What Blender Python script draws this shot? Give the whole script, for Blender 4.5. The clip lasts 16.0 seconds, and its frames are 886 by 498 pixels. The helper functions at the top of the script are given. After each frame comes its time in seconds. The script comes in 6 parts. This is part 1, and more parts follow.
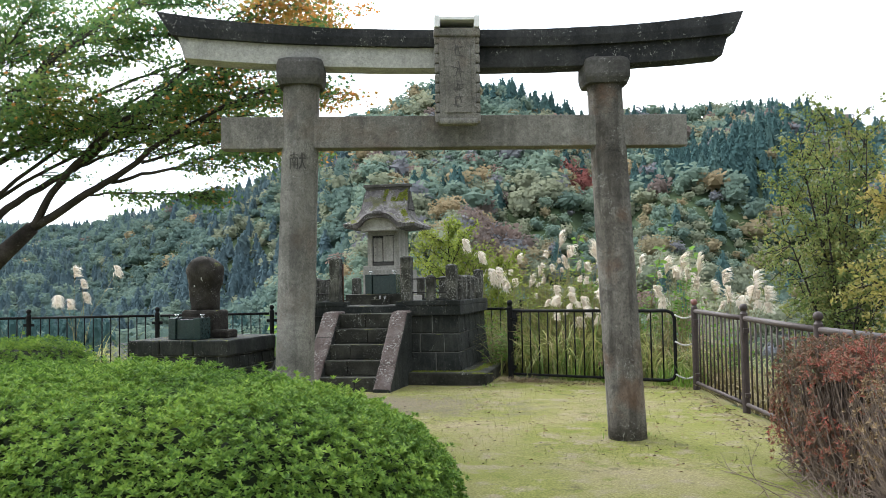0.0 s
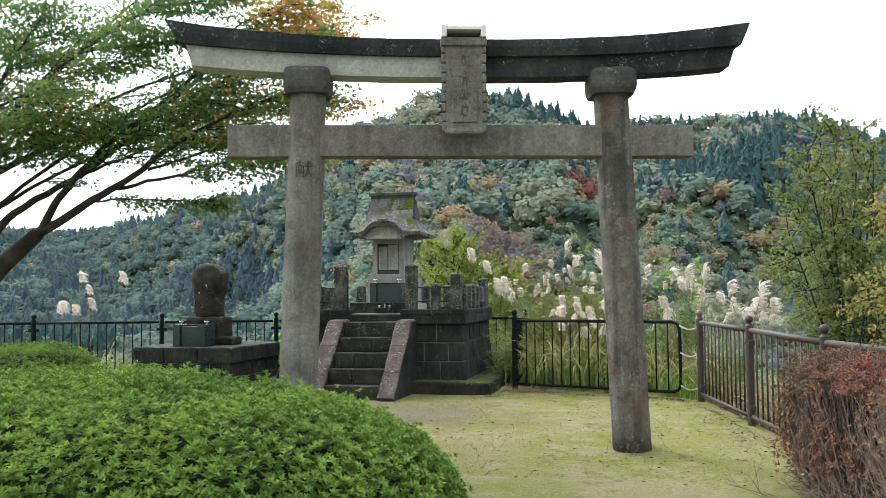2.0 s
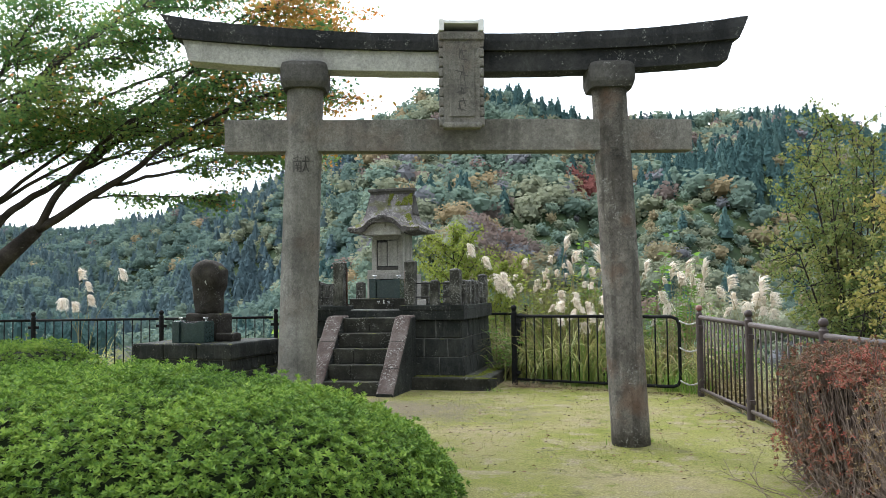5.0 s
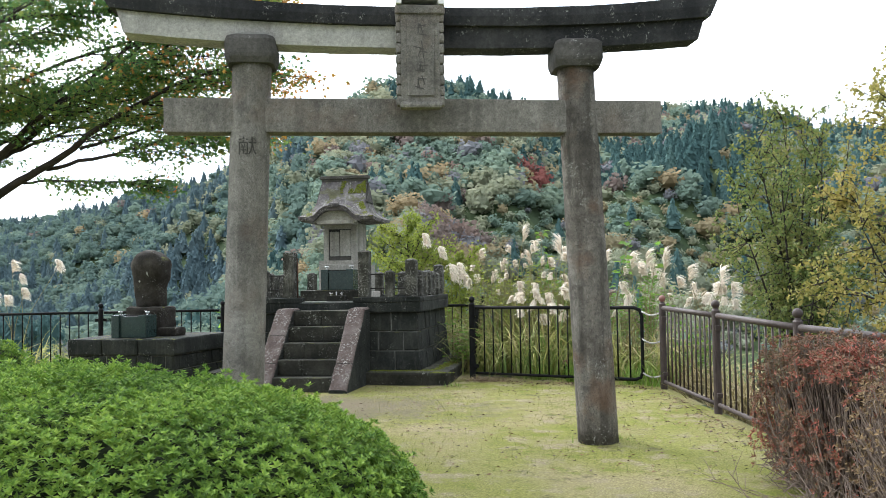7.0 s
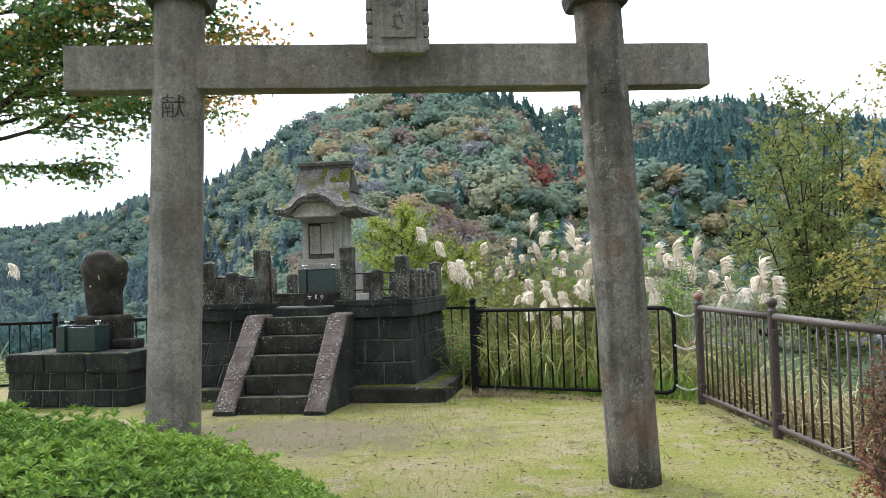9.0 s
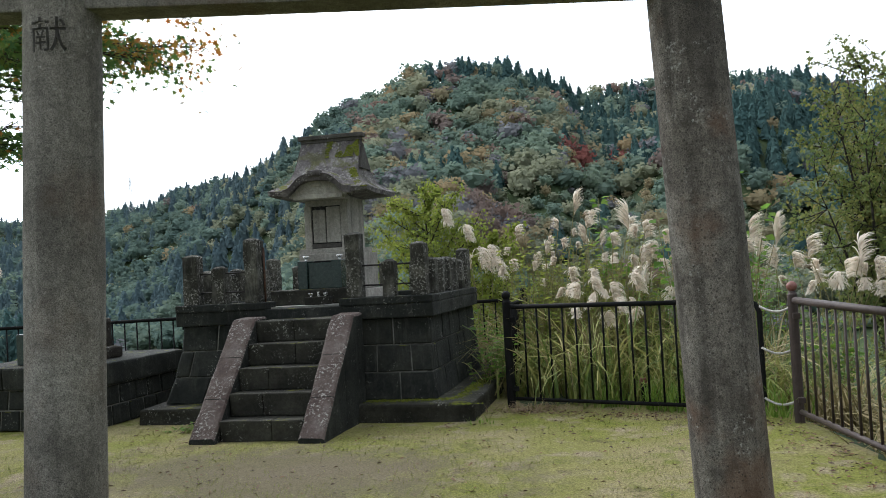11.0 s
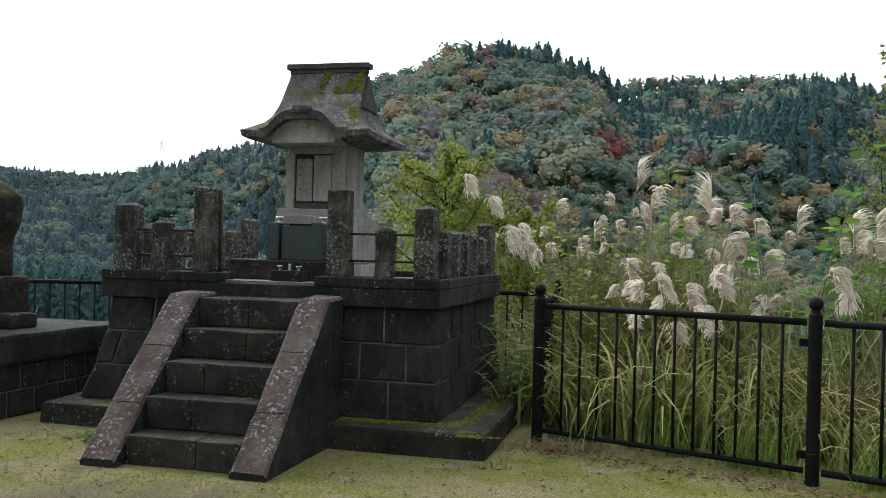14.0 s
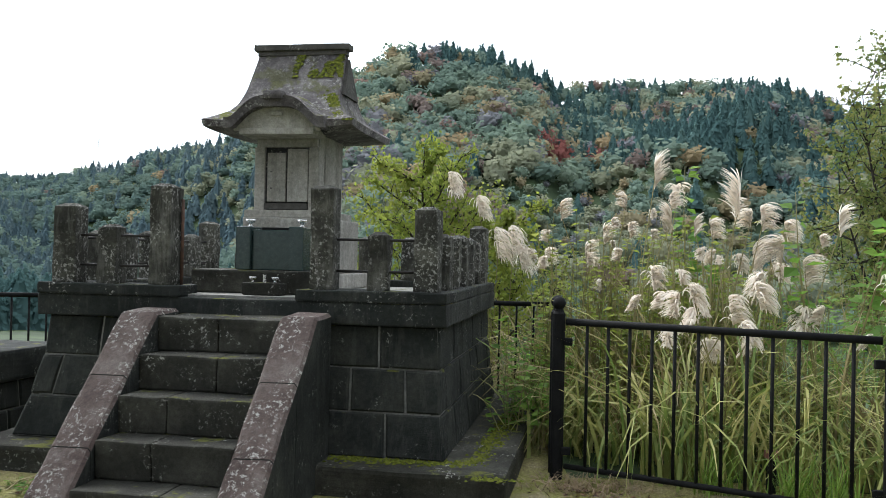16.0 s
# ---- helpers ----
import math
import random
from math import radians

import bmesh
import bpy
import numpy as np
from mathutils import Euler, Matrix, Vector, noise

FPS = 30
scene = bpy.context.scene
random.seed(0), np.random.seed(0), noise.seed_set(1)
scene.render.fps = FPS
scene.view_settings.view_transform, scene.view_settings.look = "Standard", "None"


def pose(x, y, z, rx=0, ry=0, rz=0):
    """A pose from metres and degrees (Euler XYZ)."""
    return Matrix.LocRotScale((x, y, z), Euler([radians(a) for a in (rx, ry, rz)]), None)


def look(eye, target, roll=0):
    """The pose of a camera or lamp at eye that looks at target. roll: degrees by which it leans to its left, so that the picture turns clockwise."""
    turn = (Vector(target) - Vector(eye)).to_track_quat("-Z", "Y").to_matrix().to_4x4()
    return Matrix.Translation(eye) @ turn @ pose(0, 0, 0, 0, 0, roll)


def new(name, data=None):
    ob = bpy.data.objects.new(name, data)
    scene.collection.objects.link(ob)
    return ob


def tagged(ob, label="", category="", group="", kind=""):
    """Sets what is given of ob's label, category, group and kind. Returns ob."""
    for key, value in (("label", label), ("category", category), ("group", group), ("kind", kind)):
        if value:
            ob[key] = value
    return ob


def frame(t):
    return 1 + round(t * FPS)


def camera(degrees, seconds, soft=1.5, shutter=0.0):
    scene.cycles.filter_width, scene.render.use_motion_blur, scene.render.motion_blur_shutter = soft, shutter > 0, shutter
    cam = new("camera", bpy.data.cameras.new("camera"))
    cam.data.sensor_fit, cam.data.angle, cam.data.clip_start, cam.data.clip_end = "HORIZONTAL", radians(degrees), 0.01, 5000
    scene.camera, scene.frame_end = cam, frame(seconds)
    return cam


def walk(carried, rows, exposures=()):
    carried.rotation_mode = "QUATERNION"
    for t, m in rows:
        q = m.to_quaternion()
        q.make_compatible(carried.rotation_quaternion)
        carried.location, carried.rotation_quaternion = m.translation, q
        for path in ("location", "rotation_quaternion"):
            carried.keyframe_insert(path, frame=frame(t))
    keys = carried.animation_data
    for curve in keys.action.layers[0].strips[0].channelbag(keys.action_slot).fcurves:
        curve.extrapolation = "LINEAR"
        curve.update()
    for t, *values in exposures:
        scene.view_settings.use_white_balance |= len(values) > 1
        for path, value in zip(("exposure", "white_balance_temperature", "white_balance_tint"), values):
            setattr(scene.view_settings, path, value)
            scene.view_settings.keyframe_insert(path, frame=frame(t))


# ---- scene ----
cam = camera(55.0, 16.0, soft=0.85)
PATH = [
    (0, (-0.204, 0.187, 1.463), (-0.626, 2.14, 1.552), -1.0),
    (0.5, (-0.204, 0.186, 1.472), (-0.629, 2.138, 1.564), -0.8),
    (1, (-0.209, 0.183, 1.472), (-0.637, 2.135, 1.569), -0.6),
    (1.5, (-0.201, 0.195, 1.47), (-0.634, 2.145, 1.573), -0.4),
    (2, (-0.207, 0.194, 1.47), (-0.64, 2.144, 1.579), -0.5),
    (2.5, (-0.205, 0.198, 1.472), (-0.638, 2.147, 1.583), -0.5),
    (3, (-0.197, 0.202, 1.467), (-0.629, 2.152, 1.58), -0.5),
    (3.5, (-0.205, 0.204, 1.469), (-0.63, 2.155, 1.58), -0.5),
    (4, (-0.196, 0.205, 1.459), (-0.62, 2.156, 1.567), -0.5),
    (6.5, (-0.181, 0.406, 1.45), (-0.636, 2.352, 1.539), -1.0),
    (7, (-0.342, 0.675, 1.448), (-0.666, 2.647, 1.528), -0.9),
    (7.5, (-0.381, 1.031, 1.413), (-0.666, 3.009, 1.484), -0.7),
    (8, (-0.416, 1.46, 1.445), (-0.736, 3.433, 1.514), -1.0),
    (8.5, (-0.483, 1.901, 1.467), (-0.808, 3.872, 1.547), -1.3),
    (8.7, (-0.492, 2.094, 1.424), (-0.815, 4.065, 1.508), -1.6),
    (10.8, (-0.68, 4.057, 1.5), (-1.099, 6.012, 1.543), -2.9),
    (11, (-0.674, 4.237, 1.502), (-1.102, 6.19, 1.551), -3.1),
    (11.5, (-0.636, 4.678, 1.491), (-1.197, 6.592, 1.644), -2.7),
    (12, (-0.682, 5.07, 1.454), (-1.196, 6.998, 1.589), -0.7),
    (12.5, (-0.708, 5.458, 1.457), (-1.193, 7.398, 1.489), -0.2),
    (13, (-0.832, 5.839, 1.445), (-1.344, 7.772, 1.467), 1.4),
    (13.5, (-0.972, 6.167, 1.457), (-1.47, 8.104, 1.467), 1.0),
    (14, (-1.114, 6.515, 1.47), (-1.598, 8.456, 1.477), 1.5),
    (14.5, (-1.331, 6.797, 1.473), (-1.764, 8.749, 1.478), 1.7),
    (15, (-1.463, 7.071, 1.48), (-1.887, 9.025, 1.493), 1.1),
    (15.5, (-1.578, 7.239, 1.486), (-1.997, 9.195, 1.505), 1.3),
    (16, (-1.712, 7.322, 1.503), (-2.069, 9.29, 1.517), 1.2),
]
EXPOSURES = [(0, 0.88), (3.0, 0.84), (4.2, 0.83), (6.5, 0.93), (7.0, 0.98), (8.7, 0.95), (10.8, 0.36), (11.0, 0.18), (11.5, -0.85), (12.0, -0.85), (12.5, -0.05), (13.5, 0.05), (14.5, 0.3), (15.2, 0.44), (16.0, 0.62)]
walk(cam, [(t, look(eye, target, roll)) for t, eye, target, roll in PATH], EXPOSURES)

# ---- world and light: a bright overcast sky, the sun behind cloud ahead on the left ----
SUN_EL, SUN_AZ = 42.0, -55.0
world = bpy.data.worlds.new("overcast_sky")
scene.world = world
world.use_nodes = True
wn, wl = world.node_tree.nodes, world.node_tree.links
wn.clear()
w_out = wn.new("ShaderNodeOutputWorld")
w_bg = wn.new("ShaderNodeBackground")
w_sky = wn.new("ShaderNodeTexSky")
w_sky.sky_type, w_sky.sun_disc = "NISHITA", False
w_sky.sun_elevation, w_sky.sun_rotation = radians(SUN_EL), radians(SUN_AZ)
w_co = wn.new("ShaderNodeTexCoord")
w_map = wn.new("ShaderNodeMapping")
w_map.inputs["Scale"].default_value = (1.0, 1.0, 3.2)
w_cloud = wn.new("ShaderNodeTexNoise")
w_cloud.inputs["Scale"].default_value, w_cloud.inputs["Detail"].default_value = 2.6, 6.0
w_ramp = wn.new("ShaderNodeValToRGB")
w_ramp.color_ramp.elements[0].position, w_ramp.color_ramp.elements[0].color = 0.36, (0.66, 0.76, 0.88, 1)
w_ramp.color_ramp.elements[1].position, w_ramp.color_ramp.elements[1].color = 0.58, (1.09, 1.13, 1.19, 1)
w_mul = wn.new("ShaderNodeMix")
w_mul.data_type, w_mul.blend_type = "RGBA", "MIX"
w_mul.inputs[0].default_value = 0.9
w_sc = wn.new("ShaderNodeMix")
w_sc.data_type, w_sc.blend_type = "RGBA", "MULTIPLY"
w_sc.inputs[0].default_value = 1.0
w_sc.inputs[7].default_value = (0.12, 0.12, 0.12, 1)
wl.new(w_co.outputs["Generated"], w_map.inputs["Vector"])
wl.new(w_map.outputs["Vector"], w_cloud.inputs["Vector"])
wl.new(w_cloud.outputs["Fac"], w_ramp.inputs["Fac"])
wl.new(w_sky.outputs["Color"], w_sc.inputs[6])
wl.new(w_sc.outputs[2], w_mul.inputs[6])
wl.new(w_ramp.outputs["Color"], w_mul.inputs[7])
wl.new(w_mul.outputs[2], w_bg.inputs["Color"])
w_dot = wn.new("ShaderNodeVectorMath")
w_dot.operation = "DOT_PRODUCT"
w_dot.inputs[1].default_value = (math.sin(radians(SUN_AZ)) * math.cos(radians(SUN_EL)), math.cos(radians(SUN_AZ)) * math.cos(radians(SUN_EL)), math.sin(radians(SUN_EL)))
w_half = wn.new("ShaderNodeMath")
w_half.operation = "MULTIPLY_ADD"
w_half.inputs[1].default_value, w_half.inputs[2].default_value = 0.5, 0.5
w_pow = wn.new("ShaderNodeMath")
w_pow.operation = "POWER"
w_pow.inputs[1].default_value = 2.5
w_glow = wn.new("ShaderNodeMath")
w_glow.operation = "MULTIPLY_ADD"
w_glow.inputs[1].default_value, w_glow.inputs[2].default_value = 2.0, 0.46
wl.new(w_co.outputs["Generated"], w_dot.inputs[0])
wl.new(w_dot.outputs["Value"], w_half.inputs[0])
wl.new(w_half.outputs[0], w_pow.inputs[0])
wl.new(w_pow.outputs[0], w_glow.inputs[0])
wl.new(w_glow.outputs[0], w_bg.inputs["Strength"])
wl.new(w_bg.outputs["Background"], w_out.inputs["Surface"])

sun = new("sun", bpy.data.lights.new("sun", "SUN"))
sun.data.energy, sun.data.angle, sun.data.color = 1.6, radians(25), (1.0, 0.97, 0.92)
_a, _e = radians(SUN_AZ), radians(SUN_EL)
sun.matrix_world = look((0, 0, 60), Vector((0, 0, 60)) - Vector((math.sin(_a) * math.cos(_e), math.cos(_a) * math.cos(_e), math.sin(_e))))


# ---- materials ----
def nodes_of(name):
    m = bpy.data.materials.new(name)
    m.use_nodes = True
    nt = m.node_tree
    return m, nt, nt.nodes["Principled BSDF"]


def noise_node(nt, vec, scale, detail=4.0, rough=0.55):
    n = nt.nodes.new("ShaderNodeTexNoise")
    n.inputs["Scale"].default_value, n.inputs["Detail"].default_value, n.inputs["Roughness"].default_value = scale, detail, rough
    nt.links.new(vec, n.inputs["Vector"])
    return n.outputs["Fac"]


def ramp_node(nt, fac, stops):
    r = nt.nodes.new("ShaderNodeValToRGB")
    e = r.color_ramp.elements
    while len(e) < len(stops):
        e.new(0.5)
    for k, (p, c) in enumerate(stops):
        e[k].position = p
        e[k].color = (*c, 1) if len(c) == 3 else c
    nt.links.new(fac, r.inputs["Fac"])
    return r.outputs["Color"]


def mix_node(nt, fac, a, b, mode="MIX"):
    m = nt.nodes.new("ShaderNodeMix")
    m.data_type, m.blend_type = "RGBA", mode
    for socket, v in ((m.inputs[0], fac), (m.inputs[6], a), (m.inputs[7], b)):
        if isinstance(v, (int, float)):
            socket.default_value = v
        elif isinstance(v, tuple):
            socket.default_value = (*v, 1)
        else:
            nt.links.new(v, socket)
    return m.outputs[2]


def grey(v):
    return (v, v, v)


def math_node(nt, op, a, b=0.0):
    m = nt.nodes.new("ShaderNodeMath")
    m.operation = op
    for s, v in ((m.inputs[0], a), (m.inputs[1], b)):
        if isinstance(v, (int, float)):
            s.default_value = v
        else:
            nt.links.new(v, s)
    return m.outputs[0]


def bump_node(nt, bsdf, height, strength, dist):
    b = nt.nodes.new("ShaderNodeBump")
    b.inputs["Strength"].default_value, b.inputs["Distance"].default_value = strength, dist
    nt.links.new(height, b.inputs["Height"])
    nt.links.new(b.outputs["Normal"], bsdf.inputs["Normal"])


def position_of(nt):
    g = nt.nodes.new("ShaderNodeNewGeometry")
    return g


def stone(name, dark, mid, light, rough=0.9, big=1.6, lichen=0.0, moss=0.0, bump=0.5, streak=0.0, rust=0.0, speck=0.35, pit=0.0, pale=0.0):
    """Weathered stone: broad stains, grain, pale lichen blots, moss on upward faces."""
    m, nt, bsdf = nodes_of(name)
    g = position_of(nt)
    pos = g.outputs["Position"]
    broad = noise_node(nt, pos, big, 5, 0.65)
    fine = noise_node(nt, pos, 34, 6, 0.7)
    grit = noise_node(nt, pos, 170, 3, 0.8)
    col = ramp_node(nt, broad, [(0.3, dark), (0.5, mid), (0.7, light)])
    col = mix_node(nt, 0.55, col, ramp_node(nt, fine, [(0.3, grey(0.25)), (0.7, grey(0.8))]), "OVERLAY")
    col = mix_node(nt, speck, col, ramp_node(nt, grit, [(0.35, grey(0.15)), (0.65, grey(0.85))]), "OVERLAY")
    if streak:
        mp = nt.nodes.new("ShaderNodeMapping")
        mp.inputs["Scale"].default_value = (5.5, 5.5, 0.45)
        nt.links.new(pos, mp.inputs["Vector"])
        s = noise_node(nt, mp.outputs["Vector"], 1.6, 5, 0.6)
        col = mix_node(nt, math_node(nt, "MULTIPLY", ramp_node(nt, s, [(0.47, grey(0)), (0.62, grey(1))]), streak), col, tuple(c * 0.35 for c in dark))
    if rust:
        r = noise_node(nt, pos, 2.3, 4, 0.6)
        col = mix_node(nt, math_node(nt, "MULTIPLY", ramp_node(nt, r, [(0.52, grey(0)), (0.66, grey(1))]), rust), col, (0.16, 0.09, 0.055))
    if pale:
        mp2 = nt.nodes.new("ShaderNodeMapping")
        mp2.inputs["Scale"].default_value = (9.0, 9.0, 1.1)
        nt.links.new(pos, mp2.inputs["Vector"])
        s2 = noise_node(nt, mp2.outputs["Vector"], 1.9, 6, 0.7)
        col = mix_node(nt, math_node(nt, "MULTIPLY", ramp_node(nt, s2, [(0.53, grey(0)), (0.6, grey(1))]), pale), col, (0.36, 0.355, 0.33))
    if pit:
        vo = nt.nodes.new("ShaderNodeTexVoronoi")
        vo.inputs["Scale"].default_value = 48.0
        nt.links.new(pos, vo.inputs["Vector"])
        holes = ramp_node(nt, vo.outputs["Distance"], [(0.12, grey(1)), (0.3, grey(0))])
        blot = noise_node(nt, pos, 6.5, 5, 0.7)
        col = mix_node(nt, math_node(nt, "MULTIPLY", holes, pit), col, tuple(c * 0.4 for c in dark))
        col = mix_node(nt, math_node(nt, "MULTIPLY", ramp_node(nt, blot, [(0.5, grey(0)), (0.64, grey(1))]), pit * 0.75), col, tuple(c * 0.55 for c in dark))
    if lichen:
        v = noise_node(nt, pos, 38, 5, 0.75)
        w = noise_node(nt, pos, 4.5, 4, 0.6)
        lf = math_node(nt, "MULTIPLY", ramp_node(nt, v, [(0.60 - 0.08 * lichen, grey(0)), (0.66 - 0.06 * lichen, grey(1))]), ramp_node(nt, w, [(0.56 - 0.14 * lichen, grey(0)), (0.68 - 0.14 * lichen, grey(1))]))
        col = mix_node(nt, math_node(nt, "MULTIPLY", lf, 0.8), col, (0.42, 0.42, 0.39))
    if moss:
        sp = nt.nodes.new("ShaderNodeSeparateXYZ")
        nt.links.new(g.outputs["Normal"], sp.inputs[0])
        up = ramp_node(nt, sp.outputs["Z"], [(0.25, grey(0)), (0.8, grey(1))])
        k = noise_node(nt, pos, 5.5, 6, 0.65)
        mf = math_node(nt, "MULTIPLY", up, ramp_node(nt, k, [(0.62 - 0.2 * moss, grey(0)), (0.68 - 0.2 * moss, grey(1))]))
        col = mix_node(nt, mf, col, ramp_node(nt, grit, [(0.3, (0.045, 0.055, 0.01)), (0.7, (0.15, 0.155, 0.03))]))
    nt.links.new(col, bsdf.inputs["Base Color"])
    bsdf.inputs["Roughness"].default_value = rough
    bsdf.inputs["Specular IOR Level"].default_value = 0.25
    h = mix_node(nt, 0.5, mix_node(nt, 0.6, ramp_node(nt, fine, [(0.2, grey(0)), (0.8, grey(1))]), ramp_node(nt, grit, [(0.2, grey(0)), (0.8, grey(1))])), ramp_node(nt, broad, [(0.2, grey(0)), (0.8, grey(1))]))
    bump_node(nt, bsdf, h, bump, 0.012)
    return m


def foliage(name, stops, rough=0.55, trans=0.25, clump=0.0, spec=0.3, each=False):
    """Leaves: a colour for each piece, drifting over the plant, some light through them."""
    m, nt, bsdf = nodes_of(name)
    g = position_of(nt)
    f = g.outputs["Random Per Island"]
    if clump:
        n = noise_node(nt, g.outputs["Position"], clump, 3, 0.55)
        f = math_node(nt, "ADD", math_node(nt, "MULTIPLY", f, 0.45), math_node(nt, "MULTIPLY", math_node(nt, "SUBTRACT", n, 0.22), 1.0))
    if each:
        at = nt.nodes.new("ShaderNodeAttribute")
        at.attribute_name = "tree_hue"
        f = math_node(nt, "ADD", math_node(nt, "MULTIPLY", at.outputs["Fac"], 0.75), math_node(nt, "MULTIPLY", g.outputs["Random Per Island"], 0.22))
    col = ramp_node(nt, f, stops)
    nt.links.new(col, bsdf.inputs["Base Color"])
    bsdf.inputs["Roughness"].default_value = rough
    bsdf.inputs["Specular IOR Level"].default_value = spec
    if trans:
        t = nt.nodes.new("ShaderNodeBsdfTranslucent")
        nt.links.new(col, t.inputs["Color"])
        mx = nt.nodes.new("ShaderNodeMixShader")
        mx.inputs[0].default_value = trans
        nt.links.new(bsdf.outputs[0], mx.inputs[1])
        nt.links.new(t.outputs[0], mx.inputs[2])
        nt.links.new(mx.outputs[0], nt.nodes["Material Output"].inputs["Surface"])
    return m


def paint(name, a, b, rough=0.45, metal=0.0, scale=9.0, bump=0.1):
    m, nt, bsdf = nodes_of(name)
    g = position_of(nt)
    n = noise_node(nt, g.outputs["Position"], scale, 5, 0.65)
    f = noise_node(nt, g.outputs["Position"], scale * 14, 3, 0.6)
    nt.links.new(mix_node(nt, 0.35, ramp_node(nt, n, [(0.35, a), (0.65, b)]), ramp_node(nt, f, [(0.3, grey(0.25)), (0.7, grey(0.75))]), "OVERLAY"), bsdf.inputs["Base Color"])
    nt.links.new(ramp_node(nt, f, [(0.3, grey(rough * 0.8)), (0.7, grey(min(1, rough * 1.3)))]), bsdf.inputs["Roughness"])
    bsdf.inputs["Metallic"].default_value = metal
    bump_node(nt, bsdf, f, bump, 0.004)
    return m


M_TORII = stone("torii_granite", (0.105, 0.099, 0.087), (0.2, 0.19, 0.168), (0.28, 0.268, 0.236), streak=0.32, lichen=0.3, big=1.3, rust=0.25, bump=1.1, speck=0.8, pit=0.45)
M_TORII_DARK = stone("torii_granite_stained", (0.075, 0.067, 0.058), (0.16, 0.146, 0.126), (0.27, 0.255, 0.225), streak=0.5, lichen=0.45, big=2.1, rust=0.55, bump=1.2, speck=0.9, pit=0.75)
M_TORII_PALE = stone("torii_granite_clean", (0.27, 0.265, 0.25), (0.38, 0.375, 0.355), (0.46, 0.455, 0.43), streak=0.2, big=1.6)
M_KASAGI = stone("blackened_granite", (0.016, 0.017, 0.019), (0.03, 0.031, 0.033), (0.06, 0.06, 0.06), lichen=0.4, streak=0.3, big=1.8)
M_CAP = stone("dark_granite", (0.04, 0.038, 0.035), (0.07, 0.067, 0.061), (0.115, 0.11, 0.1), lichen=0.2, big=2.5)
M_BLOCK = stone("dark_tuff_block", (0.01104, 0.01309, 0.01215), (0.02208, 0.02522, 0.02295), (0.046, 0.0485, 0.0423), lichen=0.32, moss=0.25, bump=1.0, big=2.4, pale=0.04)
M_MORTAR = stone("pale_mortar", (0.06, 0.06, 0.057), (0.14, 0.14, 0.132), (0.28, 0.28, 0.265), big=3)
M_STEP = stone("step_stone", (0.0138, 0.01407, 0.0117), (0.03036, 0.03007, 0.0243), (0.06256, 0.06208, 0.0504), lichen=0.4, moss=0.3, bump=0.7, big=2.6)
M_RAMP = stone("reddish_sidewall_stone", (0.05, 0.034, 0.031), (0.085, 0.064, 0.058), (0.135, 0.115, 0.105), lichen=0.85, bump=0.7, big=3.0)
M_POST = stone("mottled_post_stone", (0.02024, 0.02037, 0.0171), (0.046, 0.04559, 0.0378), (0.1196, 0.1193, 0.099), lichen=0.95, streak=0.25, bump=0.9, big=6.0, pale=0.12)
M_FLOOR = stone("platform_concrete", (0.12, 0.12, 0.11), (0.21, 0.21, 0.195), (0.3, 0.295, 0.275), lichen=0.2, moss=0.1)
M_SHRINE = stone("grey_cut_stone", (0.2196, 0.2111, 0.1885), (0.3233, 0.3123, 0.2815), (0.4148, 0.4002, 0.3621), streak=0.3, big=2.2, speck=0.3)
M_ROOF = stone("lichened_roof_stone", (0.046, 0.0414, 0.04329), (0.1092, 0.1, 0.1006), (0.2185, 0.2047, 0.2012), lichen=0.9, moss=0.42, bump=1.0, big=4.0)
M_MONO = stone("monument_stone", (0.014, 0.012, 0.01), (0.03, 0.026, 0.021), (0.06, 0.053, 0.043), lichen=0.3, bump=1.0, big=5, moss=0.15)
M_MOSS = foliage("bright_moss", [(0.0, (0.045, 0.055, 0.01)), (1.0, (0.13, 0.145, 0.025))], rough=0.95, trans=0.0, spec=0.05)
M_GREENBOX = paint("dark_green_granite", (0.018, 0.034, 0.033), (0.028, 0.05, 0.048), rough=0.22, scale=30, bump=0.02)
M_CHROME = paint("steel_cup", (0.6, 0.6, 0.6), (0.72, 0.72, 0.71), rough=0.25, metal=0.9, bump=0.0)
M_BLACK = paint("black_painted_steel", (0.005, 0.0055, 0.006), (0.01, 0.0105, 0.011), rough=0.75, scale=14)
M_BLACK.node_tree.nodes["Principled BSDF"].inputs["Specular IOR Level"].default_value = 0.15
M_BROWN = paint("brown_painted_steel", (0.03, 0.019, 0.017), (0.05, 0.034, 0.03), rough=0.6, scale=12)
M_BALL = paint("faded_red_ball", (0.16, 0.06, 0.05), (0.22, 0.09, 0.075), rough=0.55, scale=18)
M_ROD = paint("rusty_rod", (0.05, 0.028, 0.02), (0.1, 0.05, 0.03), rough=0.85, scale=30)
M_IRON = paint("dark_iron_rod", (0.014, 0.013, 0.013), (0.03, 0.026, 0.024), rough=0.7, scale=30)
M_ROPE = paint("pale_rope", (0.3, 0.29, 0.27), (0.5, 0.49, 0.46), rough=0.9, scale=60, bump=0.4)
M_WHITE = paint("white_painted_bracket", (0.68, 0.68, 0.67), (0.82, 0.82, 0.81), rough=0.6, scale=12)
M_LICHEN = paint("pale_lichen", (0.32, 0.32, 0.29), (0.46, 0.46, 0.42), rough=1.0, scale=60)
M_CARVE = paint("shadowed_carving", (0.055, 0.053, 0.048), (0.09, 0.086, 0.077), rough=0.95, scale=40)
